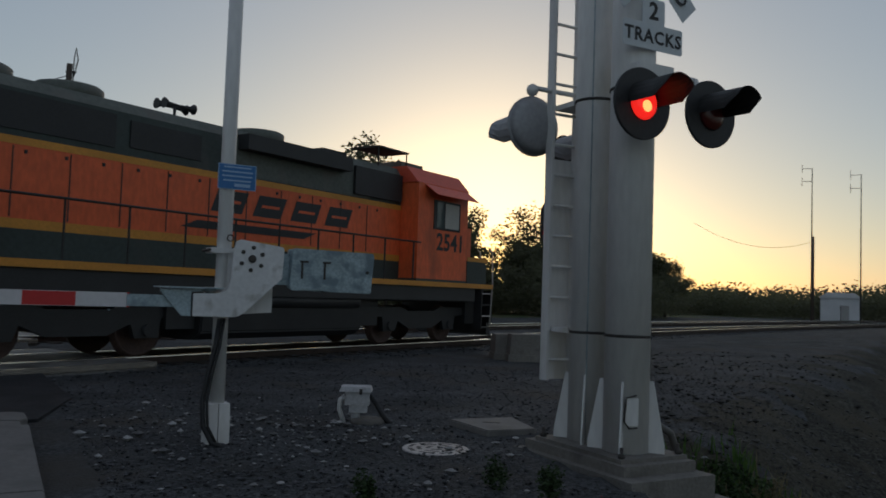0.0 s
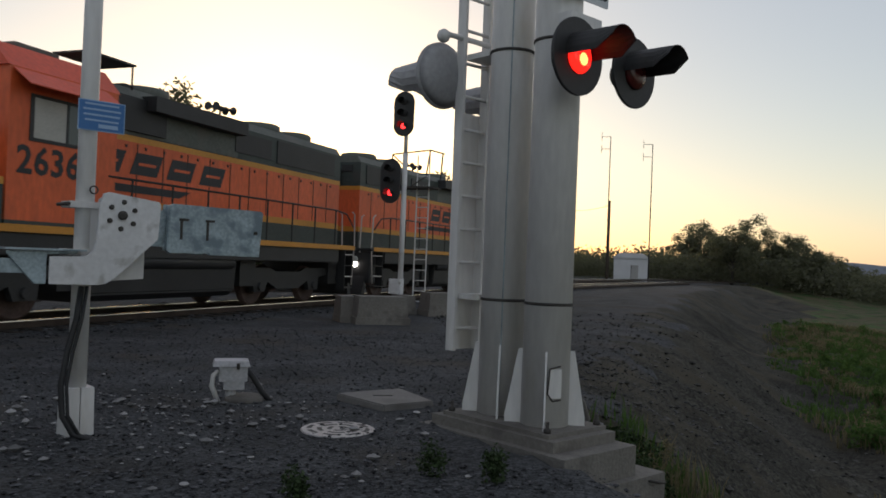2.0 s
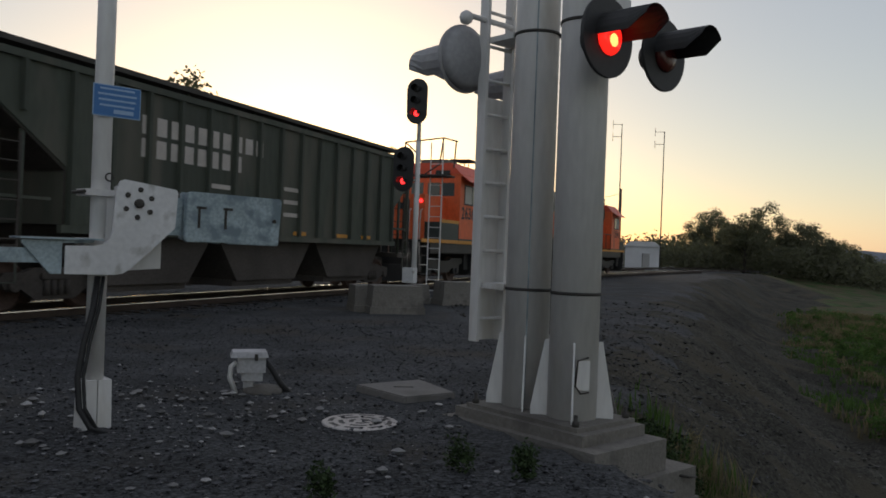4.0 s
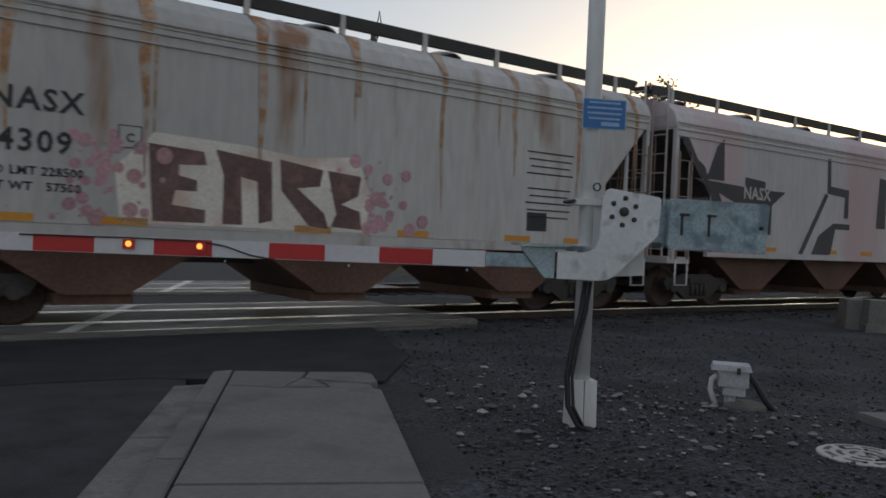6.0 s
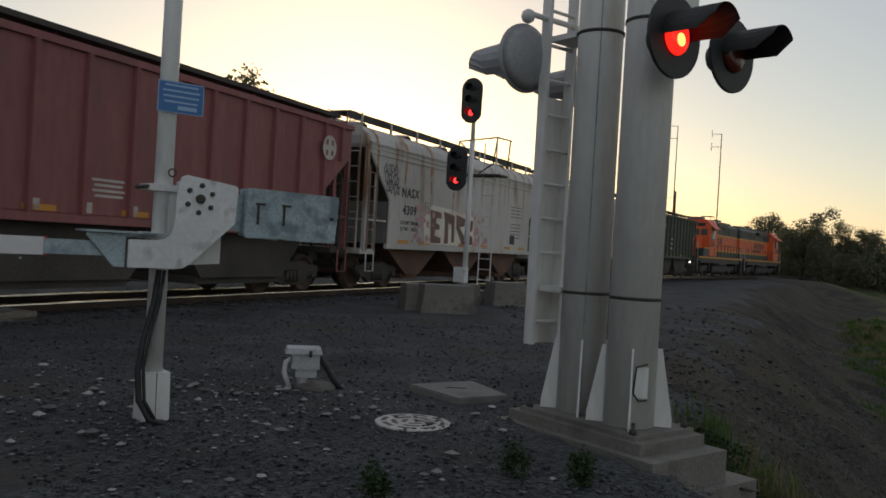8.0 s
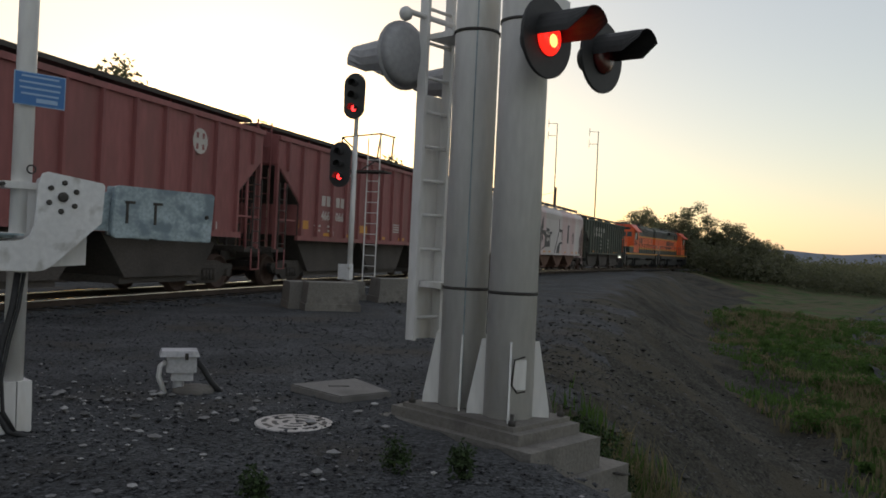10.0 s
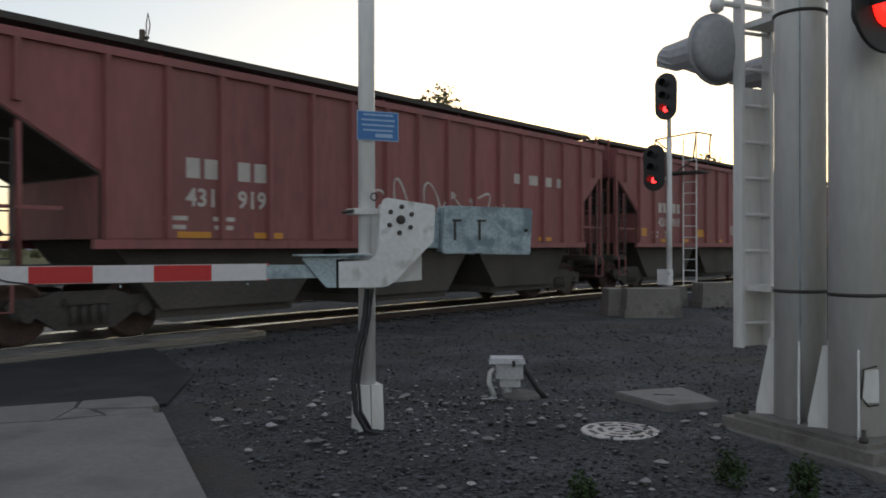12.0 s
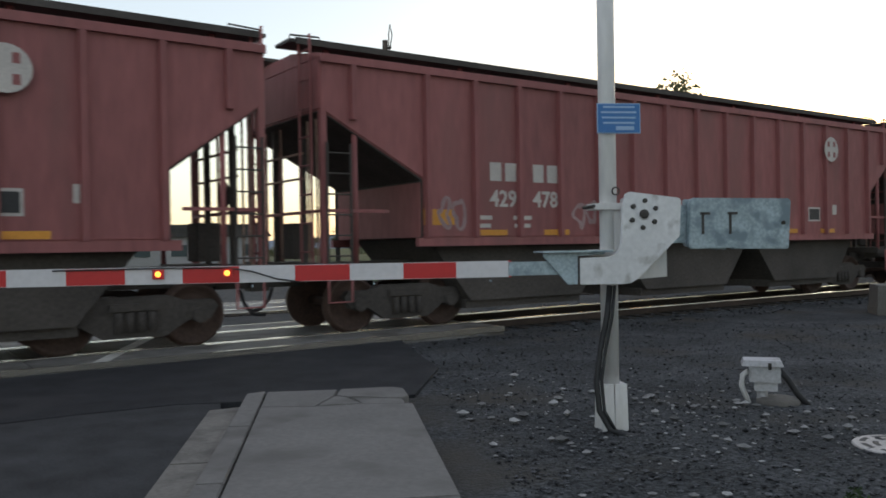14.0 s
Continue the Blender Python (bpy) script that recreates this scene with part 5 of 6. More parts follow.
def locomotive(label, number, back, cab_ahead, inset=0.0):
    """A four-axle road switcher in faded orange and dark green, its cab at +x."""
    e = thing("locomotive", label, "locomotive", group="locomotives")
    hl = LOCO_L / 2
    f = 1 if cab_ahead else -1
    inner = part("underframe", box(B(), (0, 0, 1.35), (LOCO_L - 1.3, 2.4, 0.42)), M_black, e)
    # everything below is written with the cab at +x and mirrored in x when the cab trails

    def pb(name, c, size, m, bevel=0.0, label_="", parent=e, taper=None):
        return part(name, box(B(), (f * c[0], c[1], c[2]), size, taper=taper), m, parent, label_, bevel)

    pb("walkway", (0, 0, 1.60), (LOCO_L - 1.2, 3.06, 0.10), M_black)
    pb("sill_stripe", (0, -1.535, 1.62), (LOCO_L - 1.4, 0.012, 0.13), M_yellow, 0, "yellow sill stripe")
    pb("sill_skirt", (0, -1.45, 1.36), (LOCO_L - 3.2, 0.05, 0.36), M_black)
    for x, w_ in ((2.62, 0.8), (-2.95, 0.66), (7.35, 0.5), (-7.35, 0.5)):
        pb("equipment_box", (x, 0, 0.88), (w_, 2.3, 0.72), M_black, 0.03)
    # long hood in its colour bands
    x0, x1 = -hl + 0.7, 4.12 - inset
    L, cx = x1 - x0, (x0 + x1) / 2
    for nm, za, zb_, m in (("hood_base", 1.65, 2.18, M_green), ("hood_band", 2.18, 2.34, M_yellow), ("hood_side", 2.34, 3.54, M_orange), ("hood_band", 3.54, 3.67, M_yellow), ("hood_top", 3.67, 4.45, M_green)):
        pb(nm, (cx, 0, (za + zb_) / 2), (L, 1.86 if "band" in nm else 1.85, zb_ - za), m)
    part("hood_roof", prism(B(), [(-0.925, 4.45), (0.925, 4.45), (0.78, 4.66), (-0.78, 4.66)], f * x0, f * x1, lambda u, v, w: (w, u, v)), M_grey_roof, e)
    # faded middle of the hood top, grilles, blower bulge
    pb("faded_panel", (0.6 - inset * 0.5, -0.929, 4.06), (4.4, 0.01, 0.74), M_grey_roof)
    pb("radiator_grille", (x0 + 2.0, -0.935, 4.08), (3.2, 0.03, 0.6), M_black, 0.004, "black radiator grille")
    pb("radiator_grille", (x0 + 4.7, -0.935, 4.08), (1.6, 0.03, 0.5), M_black, 0.004, "black radiator grille")
    pb("blower_bulge", (0.1 - inset * 0.5, -1.0, 4.38), (3.3, 0.5, 0.32), M_black, 0.06, "dark dynamic brake bulge")
    pb("filter_box", (3.1 - inset, -0.96, 4.1), (1.9, 0.1, 0.7), M_black, 0.02)
    for i in range(11):
        pb("hood_door_seam", (x0 + 0.8 + i * (x1 - x0 - 1.2) / 11, -0.93, 2.94), (0.02, 0.012, 1.15), M_steel_dark)
    for i in range(16):
        pb("door_latch", (x0 + 0.6 + i * (x1 - x0 - 0.9) / 16, -0.936, 3.44), (0.05, 0.02, 0.06), M_black)
    fan = mesh_of("roof_fan", lathe(B(), [(0, 0.62), (0.22, 0.62), (0.26, 0.56), (0.27, 0.1)], (0, 0, 0), (0, 0, 1), 24), M_grey_roof)
    for x in (x0 + 1.5, x0 + 3.2, -0.2):
        share("roof_fan", fan, e, pose(f * x, 0, 4.64))
    pb("exhaust", (2.2 - inset, 0, 4.76), (0.9, 0.5, 0.24), M_black)
    horn = part("horn", tube(B(), (f * -2.7, -0.3, 4.6), (f * -2.7, -0.3, 4.95), 0.03), M_black, e, "black air horn cluster")
    for d in (1, -1):
        for dy in (-0.14, 0.1):
            part("trumpet", lathe(B(), [(0, 0.03), (0.25, 0.045), (0.36, 0.11)], (f * -2.7, -0.3 + dy, 4.95 + 0.05 * dy), (d, 0, 0), 12), M_black, horn)
    # rear of the long hood
    for y in (-0.45, 0.45):
        part("number_light", box(B(), (f * (x0 - 0.02), y, 4.25), (0.04, 0.4, 0.22)), M_black, e)
    lampbox = pb("light_box", (x0 - 0.05, 0, 3.95), (0.1, 0.36, 0.5), M_black)
    for dz in (-0.12, 0.12):
        part("headlight", lathe(B(), [(0, 0.09), (0.02, 0.08)], (f * (x0 - 0.101), 0, 3.95 + dz), (-f, 0, 0), 14), M_blind, lampbox)
    # cab
    c0, c1 = 4.13 - inset, 6.55 - inset
    cm = (c0 + c1) / 2
    cab = pb("cab", (cm, 0, 3.02), (c1 - c0, 3.0, 2.54), M_orange, 0.02, "orange cab")
    pb("cab_base", (cm, 0, 1.70), (c1 - c0, 3.0, 0.10), M_green, 0, "", cab)
    part("cab_roof", prism(B(), [(-1.5, 4.29), (1.5, 4.29), (1.1, 4.72), (-1.1, 4.72)], f * (c0 - 0.05), f * (c1 + 0.05), lambda u, v, w: (w, u, v)), M_redcab, cab)
    pb("side_window", (cm + 0.15, -1.505, 3.5), (1.3, 0.02, 0.8), M_black, 0.004, "", cab)
    pb("window_pane", (cm + 0.38, -1.517, 3.5), (0.68, 0.012, 0.68), M_blind, 0, "pale window pane", cab)
    pb("window_pane", (cm - 0.2, -1.517, 3.5), (0.36, 0.012, 0.68), M_glass, 0, "", cab)
    part("awning", prism(B(), [(-1.5, 4.27), (-1.9, 3.98), (-1.9, 3.96), (-1.5, 4.24)], f * (c0 + 0.3), f * (c1 - 0.05), lambda u, v, w: (w, u, v)), M_redcab, cab, "red sun awning")
    for y in (-0.98, -0.36, 0.36, 0.98):
        pb("windscreen", (c1 + 0.008, y, 3.68), (0.02, 0.52, 0.52), M_glass, 0.004, "", cab)
    num = side_text(e, number, f * (cm + 0.35), 2.75, 0.66, M_letter_dark, -1.506, 1.05)
    part("number_board", box(B(), (f * (c1 + 0.03), -0.75, 4.3), (0.06, 0.62, 0.25)), M_black, cab)
    pb("ac_unit", (cm - 0.2, 0.1, 4.84), (1.0, 1.2, 0.26), M_grey_roof, 0.03, "", cab)
    pipe_bm = B()
    pipe(pipe_bm, [(f * (c0 + 0.2), -0.9, 4.6), (f * (c0 + 0.2), -0.9, 5.1), (f * (c0 - 1.0), -0.9, 5.1), (f * (c0 - 1.0), -0.9, 4.6)], 0.025, 6)
    part("roof_rail", pipe_bm, M_steel_dark, e)
    part("roof_tray", box(B(), (f * (c0 - 0.4), -0.5, 5.1), (1.3, 0.9, 0.04)), M_steel_dark, e)
    # short low nose
    n0, n1 = c1, 7.7 - inset * 0.6
    pb("nose", ((n0 + n1) / 2, 0, 2.5), (n1 - n0, 1.8, 1.7), M_orange, 0.06, "low orange nose")
    pb("nose_step", ((n0 + n1) / 2, -1.1, 1.98), (n1 - n0 - 0.1, 0.8, 0.7), M_green, 0.02)
    pb("nose_stripe", ((n0 + n1) / 2, -1.505, 2.38), (n1 - n0 - 0.1, 0.012, 0.12), M_yellow)
    hd = pb("nose_lamp", (n1 + 0.02, 0, 2.9), (0.06, 0.4, 0.25), M_black)
    # end pilots, steps, lamps
    for sgn in (-1, 1):
        x = sgn * (hl - 0.62)
        part("pilot", box(B(), (x, 0, 1.02), (0.10, 2.9, 0.95)), M_black, e, "", 0.02)
        part("plow", prism(B(), [(0, 0.2), (0.25, 0.15), (0.05, 0.75), (0, 0.75)], -1.3, 1.3, lambda u, v, w: (x + sgn * u, w, v)), M_black, e)
        for k in range(4):
            part("step", box(B(), (x - sgn * 0.42, -1.40, 0.42 + 0.33 * k), (0.5, 0.26, 0.035)), M_letter if k % 2 else M_steel_dark, e, "white edged step")
        part("step_side", box(B(), (x - sgn * 0.70, -1.42, 0.95), (0.03, 0.26, 1.2)), M_black, e)
        for y in (-1.48, -1.05):
            part("end_rail", pipe(B(), [(x - sgn * 0.12, y, 0.5), (x + sgn * 0.0, y, 1.7), (x - sgn * 0.06, y, 2.65), (x - sgn * 0.2, y, 2.72)], 0.022, 6), M_letter, e, "white hand rail")
        ditch = part("ditch_lamp", lathe(B(), [(0, 0.1), (0.03, 0.1), (0.04, 0.06)], (x + sgn * 0.07, -0.95, 1.28), (sgn, 0, 0), 14), M_blind, e)
        share("coupler", COUPLER, e, pose(sgn * (hl - 0.3), 0, 0, 0, 0, 0 if sgn > 0 else 180))
        share("air_hose", HOSE, e, pose(sgn * (hl - 0.5), 0, 0, 0, 0, 0 if sgn > 0 else 180))
    # hand rails along the walkway
    stn = mesh_of("stanchion", tube(B(), (0, 0, 0), (0, 0, 1.05), 0.022, seg=6), M_black)
    for i in range(9 if inset else 10):
        share("stanchion", stn, e, pose(f * (-hl + 1.9 + i * 1.2), -1.49, 1.65))
    part("hand_rail", pipe(B(), [(f * (-hl + 0.75), -1.49, 2.25), (f * (-hl + 1.2), -1.49, 2.62), (f * (-hl + 1.9), -1.49, 2.70), (f * (4.3 - inset), -1.49, 2.70)], 0.024, 6), M_black, e)
    # fuel tank, air tanks, trucks
    part("fuel_tank", prism(B(), [(-1.3, 0.45), (-1.1, 0.3), (1.1, 0.3), (1.3, 0.45), (1.35, 1.15), (-1.35, 1.15)], -2.6, 2.2, lambda u, v, w: (w, u, v)), M_black, e, "", 0.03)
    part("air_tank", tube(B(), (-2.5, -1.28, 1.1), (2.0, -1.28, 1.1), 0.17, seg=14), M_black, e)
    truck(e, -5.0, True)
    truck(e, 5.0, True)
    # slanted company initials as plain shapes with the underline
    for k in range(4):
        bx = -0.05 + (k - 1.5) * 1.12
        part("initial_shape", prism(B(), [(bx - 0.46, 2.88), (bx + 0.36, 2.88), (bx + 0.54, 3.34), (bx - 0.28, 3.34)], -0.934, -0.929, XZ), M_letter_dark, e, "dark slanted initial")
        part("initial_gap", prism(B(), [(bx - 0.22, 3.08), (bx + 0.3, 3.08), (bx + 0.33, 3.14), (bx - 0.19, 3.14)], -0.938, -0.9345, XZ), M_orange, e)
    part("underline", prism(B(), [(-2.9, 2.5), (0.5, 2.5), (0.9, 2.66), (-2.5, 2.66)], -0.934, -0.929, XZ), M_letter_dark, e)
    MOVING.append((e, back + hl, 5.0))
    return e


LG, LW, LR = 16.85, 14.94, 17.87
loco_front = locomotive("leading orange and dark green diesel locomotive, faded paint", "2541", 0.0, True)
loco_rear = locomotive("second orange and green diesel locomotive running cab last", "2636", LOCO_L, False, 2.05)
part("marker_light", lathe(B(), [(0, 0.07), (0.03, 0.06)], (-6.48, -0.75, 3.1), (-1, 0, 0), 12), M_red_small, loco_rear, "lit red marker lamp")
part("lit_headlight", lathe(B(), [(0, 0.09), (0.03, 0.08)], (-LOCO_L / 2 + 0.54, -0.95, 1.12), (-1, 0, 0), 14), M_headlight, loco_front, "lit ditch lamp")
part("lit_headlight", lathe(B(), [(0, 0.09), (0.03, 0.08)], (-LOCO_L / 2 + 0.54, -0.95, 1.12), (-1, 0, 0), 14), M_headlight, loco_rear, "lit ditch lamp")
back = 2 * LOCO_L

car, y, xe, cut, zb, zs = hopper("green", LG, "faded dark green ribbed hopper car with worn lettering", back, (1.5, 1.3))
for row, n in ((3.55, 10), (3.1, 8)):
    for k in range(n):
        side_bar(car, "letter_block", -xe + cut + 1.9 + k * 0.42, row, 0.28, 0.36, M_letter, y)
for k in range(6):
    side_bar(car, "data_line", -xe + cut + 4.2 + (k % 2) * 3.0, 1.9 + 0.16 * k, 0.8, 0.1, M_letter, y)
back += LG

car, y, xe, cut, zb, zs = hopper("pink", LW, "white rounded hopper car with dark graffiti and pinkish paint", back)
star = part("graffiti_star", prism(B(), [(-4.4, 1.75), (-3.2, 2.0), (-1.9, 2.05), (-1.9, 2.75), (-1.35, 3.1), (-1.9, 3.1), (-2.2, 3.12), (-2.2, 3.3), (-3.0, 3.35), (-3.0, 3.12), (-4.9, 3.2), (-3.4, 2.75), (-3.35, 2.1)], y - 0.004, y, lambda u, v, w: (u - 1.5, w, v - 0.3)), M_spray_dark, car, "dark painted star patch")
side_text(car, "NASX", -4.02, 2.68, 0.40, M_letter, y - 0.005, 1.05)
side_text(car, "4394", -4.02, 2.22, 0.40, M_letter, y - 0.005, 1.05)
for pts in ([(-4.95, 3.0), (-4.6, 3.75), (-4.35, 3.95), (-4.3, 3.0)], [(0.0, 3.9), (0.15, 3.9), (0.2, 3.2), (1.1, 3.15), (1.1, 2.4), (0.9, 2.4), (0.9, 2.95), (0.05, 3.0)], [(-1.2, 1.4), (-1.0, 1.4), (0.1, 2.95), (-0.05, 3.0)], [(-0.6, 1.4), (0.3, 1.4), (0.5, 2.1), (1.2, 2.1), (1.2, 2.25), (0.4, 2.25), (-0.3, 1.9)],
            [(2.6, 2.2), (3.1, 2.2), (3.1, 3.4), (3.3, 3.55), (2.7, 3.6)], [(4.3, 2.2), (4.42, 2.2), (4.42, 2.75), (4.55, 2.9), (4.7, 2.75), (4.7, 2.2), (4.82, 2.2), (4.82, 2.85), (4.55, 3.1), (4.3, 2.85)]):
    part("graffiti", prism(B(), pts, y - 0.003, y, lambda u, v, w: (u - 1.0, w, v - 0.1)), M_spray_dark, car, "dark sprayed letter shape")
part("graffiti", prism(B(), [(-xe + 0.12, 3.78), (-xe + 0.4, 3.76), (-xe + 0.75, 3.3), (-xe + 1.0, 3.18), (-xe + 1.2, 2.8), (-xe + 1.55, 2.62), (-xe + 1.75, 2.3), (-xe + 1.72, 2.05), (-xe + 1.5, 2.25), (-xe + 1.3, 2.0), (-xe + 1.29, 2.54)], y - 0.003, y, XZ), M_spray_dark, car, "dark sprayed patch along the slope")
back += LW

car, y, xe, cut, zb, zs = hopper("white", LW, "white rounded hopper car with rust streaks and graffiti", back)
side_text(car, "NASX", -4.52, 2.83, 0.38, M_letter_dark, y, 1.15)
side_text(car, "4309", -4.52, 2.32, 0.38, M_letter_dark, y, 1.15)
side_text(car, "LD LMT 228500", -4.5, 1.96, 0.15, M_letter_dark, y, 1.1)
side_text(car, "LT WT   57500", -4.5, 1.77, 0.15, M_letter_dark, y, 1.1)
side_bar(car, "stencil_box", -3.4, 2.5, 0.3, 0.3, M_letter_dark, y)
side_bar(car, "stencil_box", -3.4, 2.5, 0.27, 0.27, M_hop_white, y - 0.003)
side_text(car, "C", -3.4, 2.48, 0.16, M_letter_dark, y - 0.005)
for k in range(3):
    spray_tag(car, -5.78 + 0.1 * k, 3.42 - 0.26 * k, 0.8, 0.36, M_spray_dark, y, 11 + k, 4, 0.032)
rnd = random.Random(8)
for k in range(130):
    r = 0.01 + 0.11 * rnd.random() ** 2.5
    xx = rnd.choice((rnd.gauss(-3.9, 0.5), rnd.gauss(-3.6, 0.4), rnd.gauss(0.5, 0.3)))
    part("spray_spot", lathe(B(), [(0, r), (0.001 + 0.0001 * k, r)], (xx, y + 0.004, 1.42 + 1.1 * rnd.random() ** 1.5), (0, -1, 0), 10), M_spray_pink, car, "pink spray spot")
part("graffiti_glow", prism(B(), [(-2.5, 1.38), (1.95, 1.38), (2.0, 2.0), (1.7, 2.55), (0.6, 2.45), (-0.5, 2.55), (-2.0, 2.6), (-2.6, 2.1)], y - 0.002, y + 0.003, lambda u, v, w: (u * 0.84 - 1.4, w, v)), M_spray_cream, car, "cream sprayed outline")
for pts in ([(-2.1, 2.45), (-1.2, 2.4), (-1.15, 2.22), (-1.6, 2.2), (-1.6, 2.05), (-1.3, 2.0), (-1.3, 1.85), (-1.65, 1.85), (-1.7, 1.65), (-1.15, 1.6), (-1.15, 1.42), (-2.0, 1.42)], [(-1.0, 2.45), (0.0, 2.35), (0.05, 1.5), (-0.2, 1.45), (-0.25, 2.05), (-0.55, 2.1), (-0.5, 1.42), (-0.85, 1.42), (-0.85, 2.1)],
            [(0.15, 2.4), (1.0, 2.3), (0.95, 2.05), (0.5, 2.0), (1.05, 1.65), (1.15, 1.42), (0.75, 1.45), (0.2, 1.95)], [(1.1, 2.3), (1.8, 2.25), (1.75, 1.95), (1.4, 1.8), (1.8, 1.7), (1.85, 1.42), (1.2, 1.45), (1.3, 1.65)]):
    part("graffiti", prism(B(), pts, y - 0.006, y - 0.002, lambda u, v, w: (u * 0.84 - 1.4, w, v)), M_spray_brown, car, "brown sprayed block letter")
def rust_run(car, x, y, zs, zt, w, low):
    """Rust that runs from a roof post over the curved roof edge and down the side."""
    prof = [(-0.86, zt - 0.16), (-1.18, zs + 0.5), (-1.402, zs + 0.3), (-1.484, zs + 0.12), (y - 0.002, zs), (y - 0.002, zs - 0.5), (y - 0.002, (zs + low) / 2), (y - 0.002, low)]
    bm = B()
    rows = []
    for k, (py, pz) in enumerate(prof):
        g = w * (1.5, 1.7, 1.2, 1.0, 0.9, 0.75, 0.5, 0.12)[k] * rnd.uniform(0.8, 1.2)
        c = x + 0.03 * math.sin(k * 1.7 + x)
        rows.append([bm.verts.new((c + d * g, py - (0.006 if k < 4 else 0), pz + (0.006 if k < 4 else 0))) for d in (-1, 1)])
    for a, b in zip(rows, rows[1:]):
        bm.faces.new((a[0], a[1], b[1], b[0]))
    part("rust_streak", bm, M_rust, car, "orange rust streak")


def post_x(xe, i):
    return -xe + 0.5 + (2 * xe - 1.0) * i / 8


for i, low in ((0, 2.9), (1, 2.3), (2, 2.0), (3, 1.9), (4, 3.1), (5, 1.8), (6, 2.5), (7, 2.1), (8, 2.7)):
    rust_run(car, post_x(xe, i) + rnd.uniform(-0.05, 0.05), y, zs, 4.72, rnd.uniform(0.05, 0.1), low)
for x, low in ((-3.1, 2.4), (-0.9, 2.6), (2.9, 3.0)):
    w = 0.03
    part("rust_streak", prism(B(), [(x - w, 3.85), (x + w, 3.85), (x + w * 0.4, low), (x - w * 0.2, low + 0.2)], y - 0.0015, y + 0.003, XZ), M_rust, car, "orange rust streak")
for k in range(9):
    side_bar(car, "data_line", 4.2, 3.0 - 0.13 * k - (0.15 if k > 3 else 0), 1.2 - 0.1 * (k % 3), 0.026, M_letter_dark, y)
side_bar(car, "data_box", 3.9, 1.72, 0.5, 0.34, M_black, y)
back += LW

REDS = [("466 066", "mineral red ribbed hopper car with white lettering"), ("431 919", "mineral red ribbed hopper car in the middle of the train"),
        ("431 919", "mineral red ribbed hopper car with chalky graffiti"), ("429 478", "mineral red ribbed hopper car with round emblem and scrawls"), ("428 119", "last mineral red ribbed hopper car in view")]
for i, (number, label) in enumerate(REDS):
    car, y, xe, cut, zb, zs = hopper("red", LR, label, back, ((1.35, 1.25), (1.35, 1.25), (1.75, 1.25), (1.85, 1.25), (1.5, 1.4))[i])
    hopper_details(car, y, xe, cut, zb, zs, "red", "", number, i)
    if i in (2, 3):
        if i == 2:
            spray_tag(car, 0.6, zb + 0.72, 4.4, 1.0, M_letter, y - 0.002, 31, 5, 0.05)
            spray_tag(car, 3.3, zb + 0.55, 0.6, 0.7, M_letter, y - 0.002, 34, 2, 0.04)
        else:
            g2 = -xe + cut + 0.2 + (2 * xe - cut - 1.37) / 14 * 2.5
            for k, (dx, w_, n_) in enumerate(((-2.1, 0.55, 2), (1.0, 0.6, 2), (2.6, 0.8, 3), (3.5, 0.55, 2), (5.2, 0.6, 2))):
                spray_tag(car, g2 + dx, zb + (0.42 if k < 2 else 0.5), w_, 0.6, M_letter_faint if k < 2 else M_letter, y - 0.002, 40 + k, n_, 0.07)
            for k in range(4):
                side_bar(car, "data_line", g2 + 4.4, zb + 0.62 - 0.1 * k, 0.36, 0.05, M_letter_faint, y)
        for dx in (0.0, 0.5, 1.0, 1.5):
            if i == 2:
                side_bar(car, "initial_block", 4.1 + dx * 1.35, zb + 1.56, 0.4, 0.24, M_letter, y)
    back += LR


# ---- distance: trees, brush, shed, poles, hills ----
def leaf_cloud(rnd, V, Fc, centre, radii, count, leaf):
    """Small leaves strewn through an uneven lump."""
    for _ in range(count):
        while True:
            p = Vector((rnd.uniform(-1, 1), rnd.uniform(-1, 1), rnd.uniform(-1, 1)))
            if 0.25 < p.length < 1:
                p *= rnd.random() ** 0.35
                break
        c = Vector((centre[0] + p.x * radii[0], centre[1] + p.y * radii[1], centre[2] + p.z * radii[2]))
        u = Vector((rnd.gauss(0, 1), rnd.gauss(0, 1), rnd.gauss(0, 0.6))).normalized()
        v = u.cross(Vector((rnd.gauss(0, 1), rnd.gauss(0, 1), rnd.gauss(0, 1)))).normalized()
        k = leaf * rnd.uniform(0.6, 1.5)
        n = len(V)
        V += [tuple(c - u * k), tuple(c + v * k * 0.55), tuple(c + u * k), tuple(c - v * k * 0.55)]
        Fc.append((n, n + 1, n + 2, n + 3))


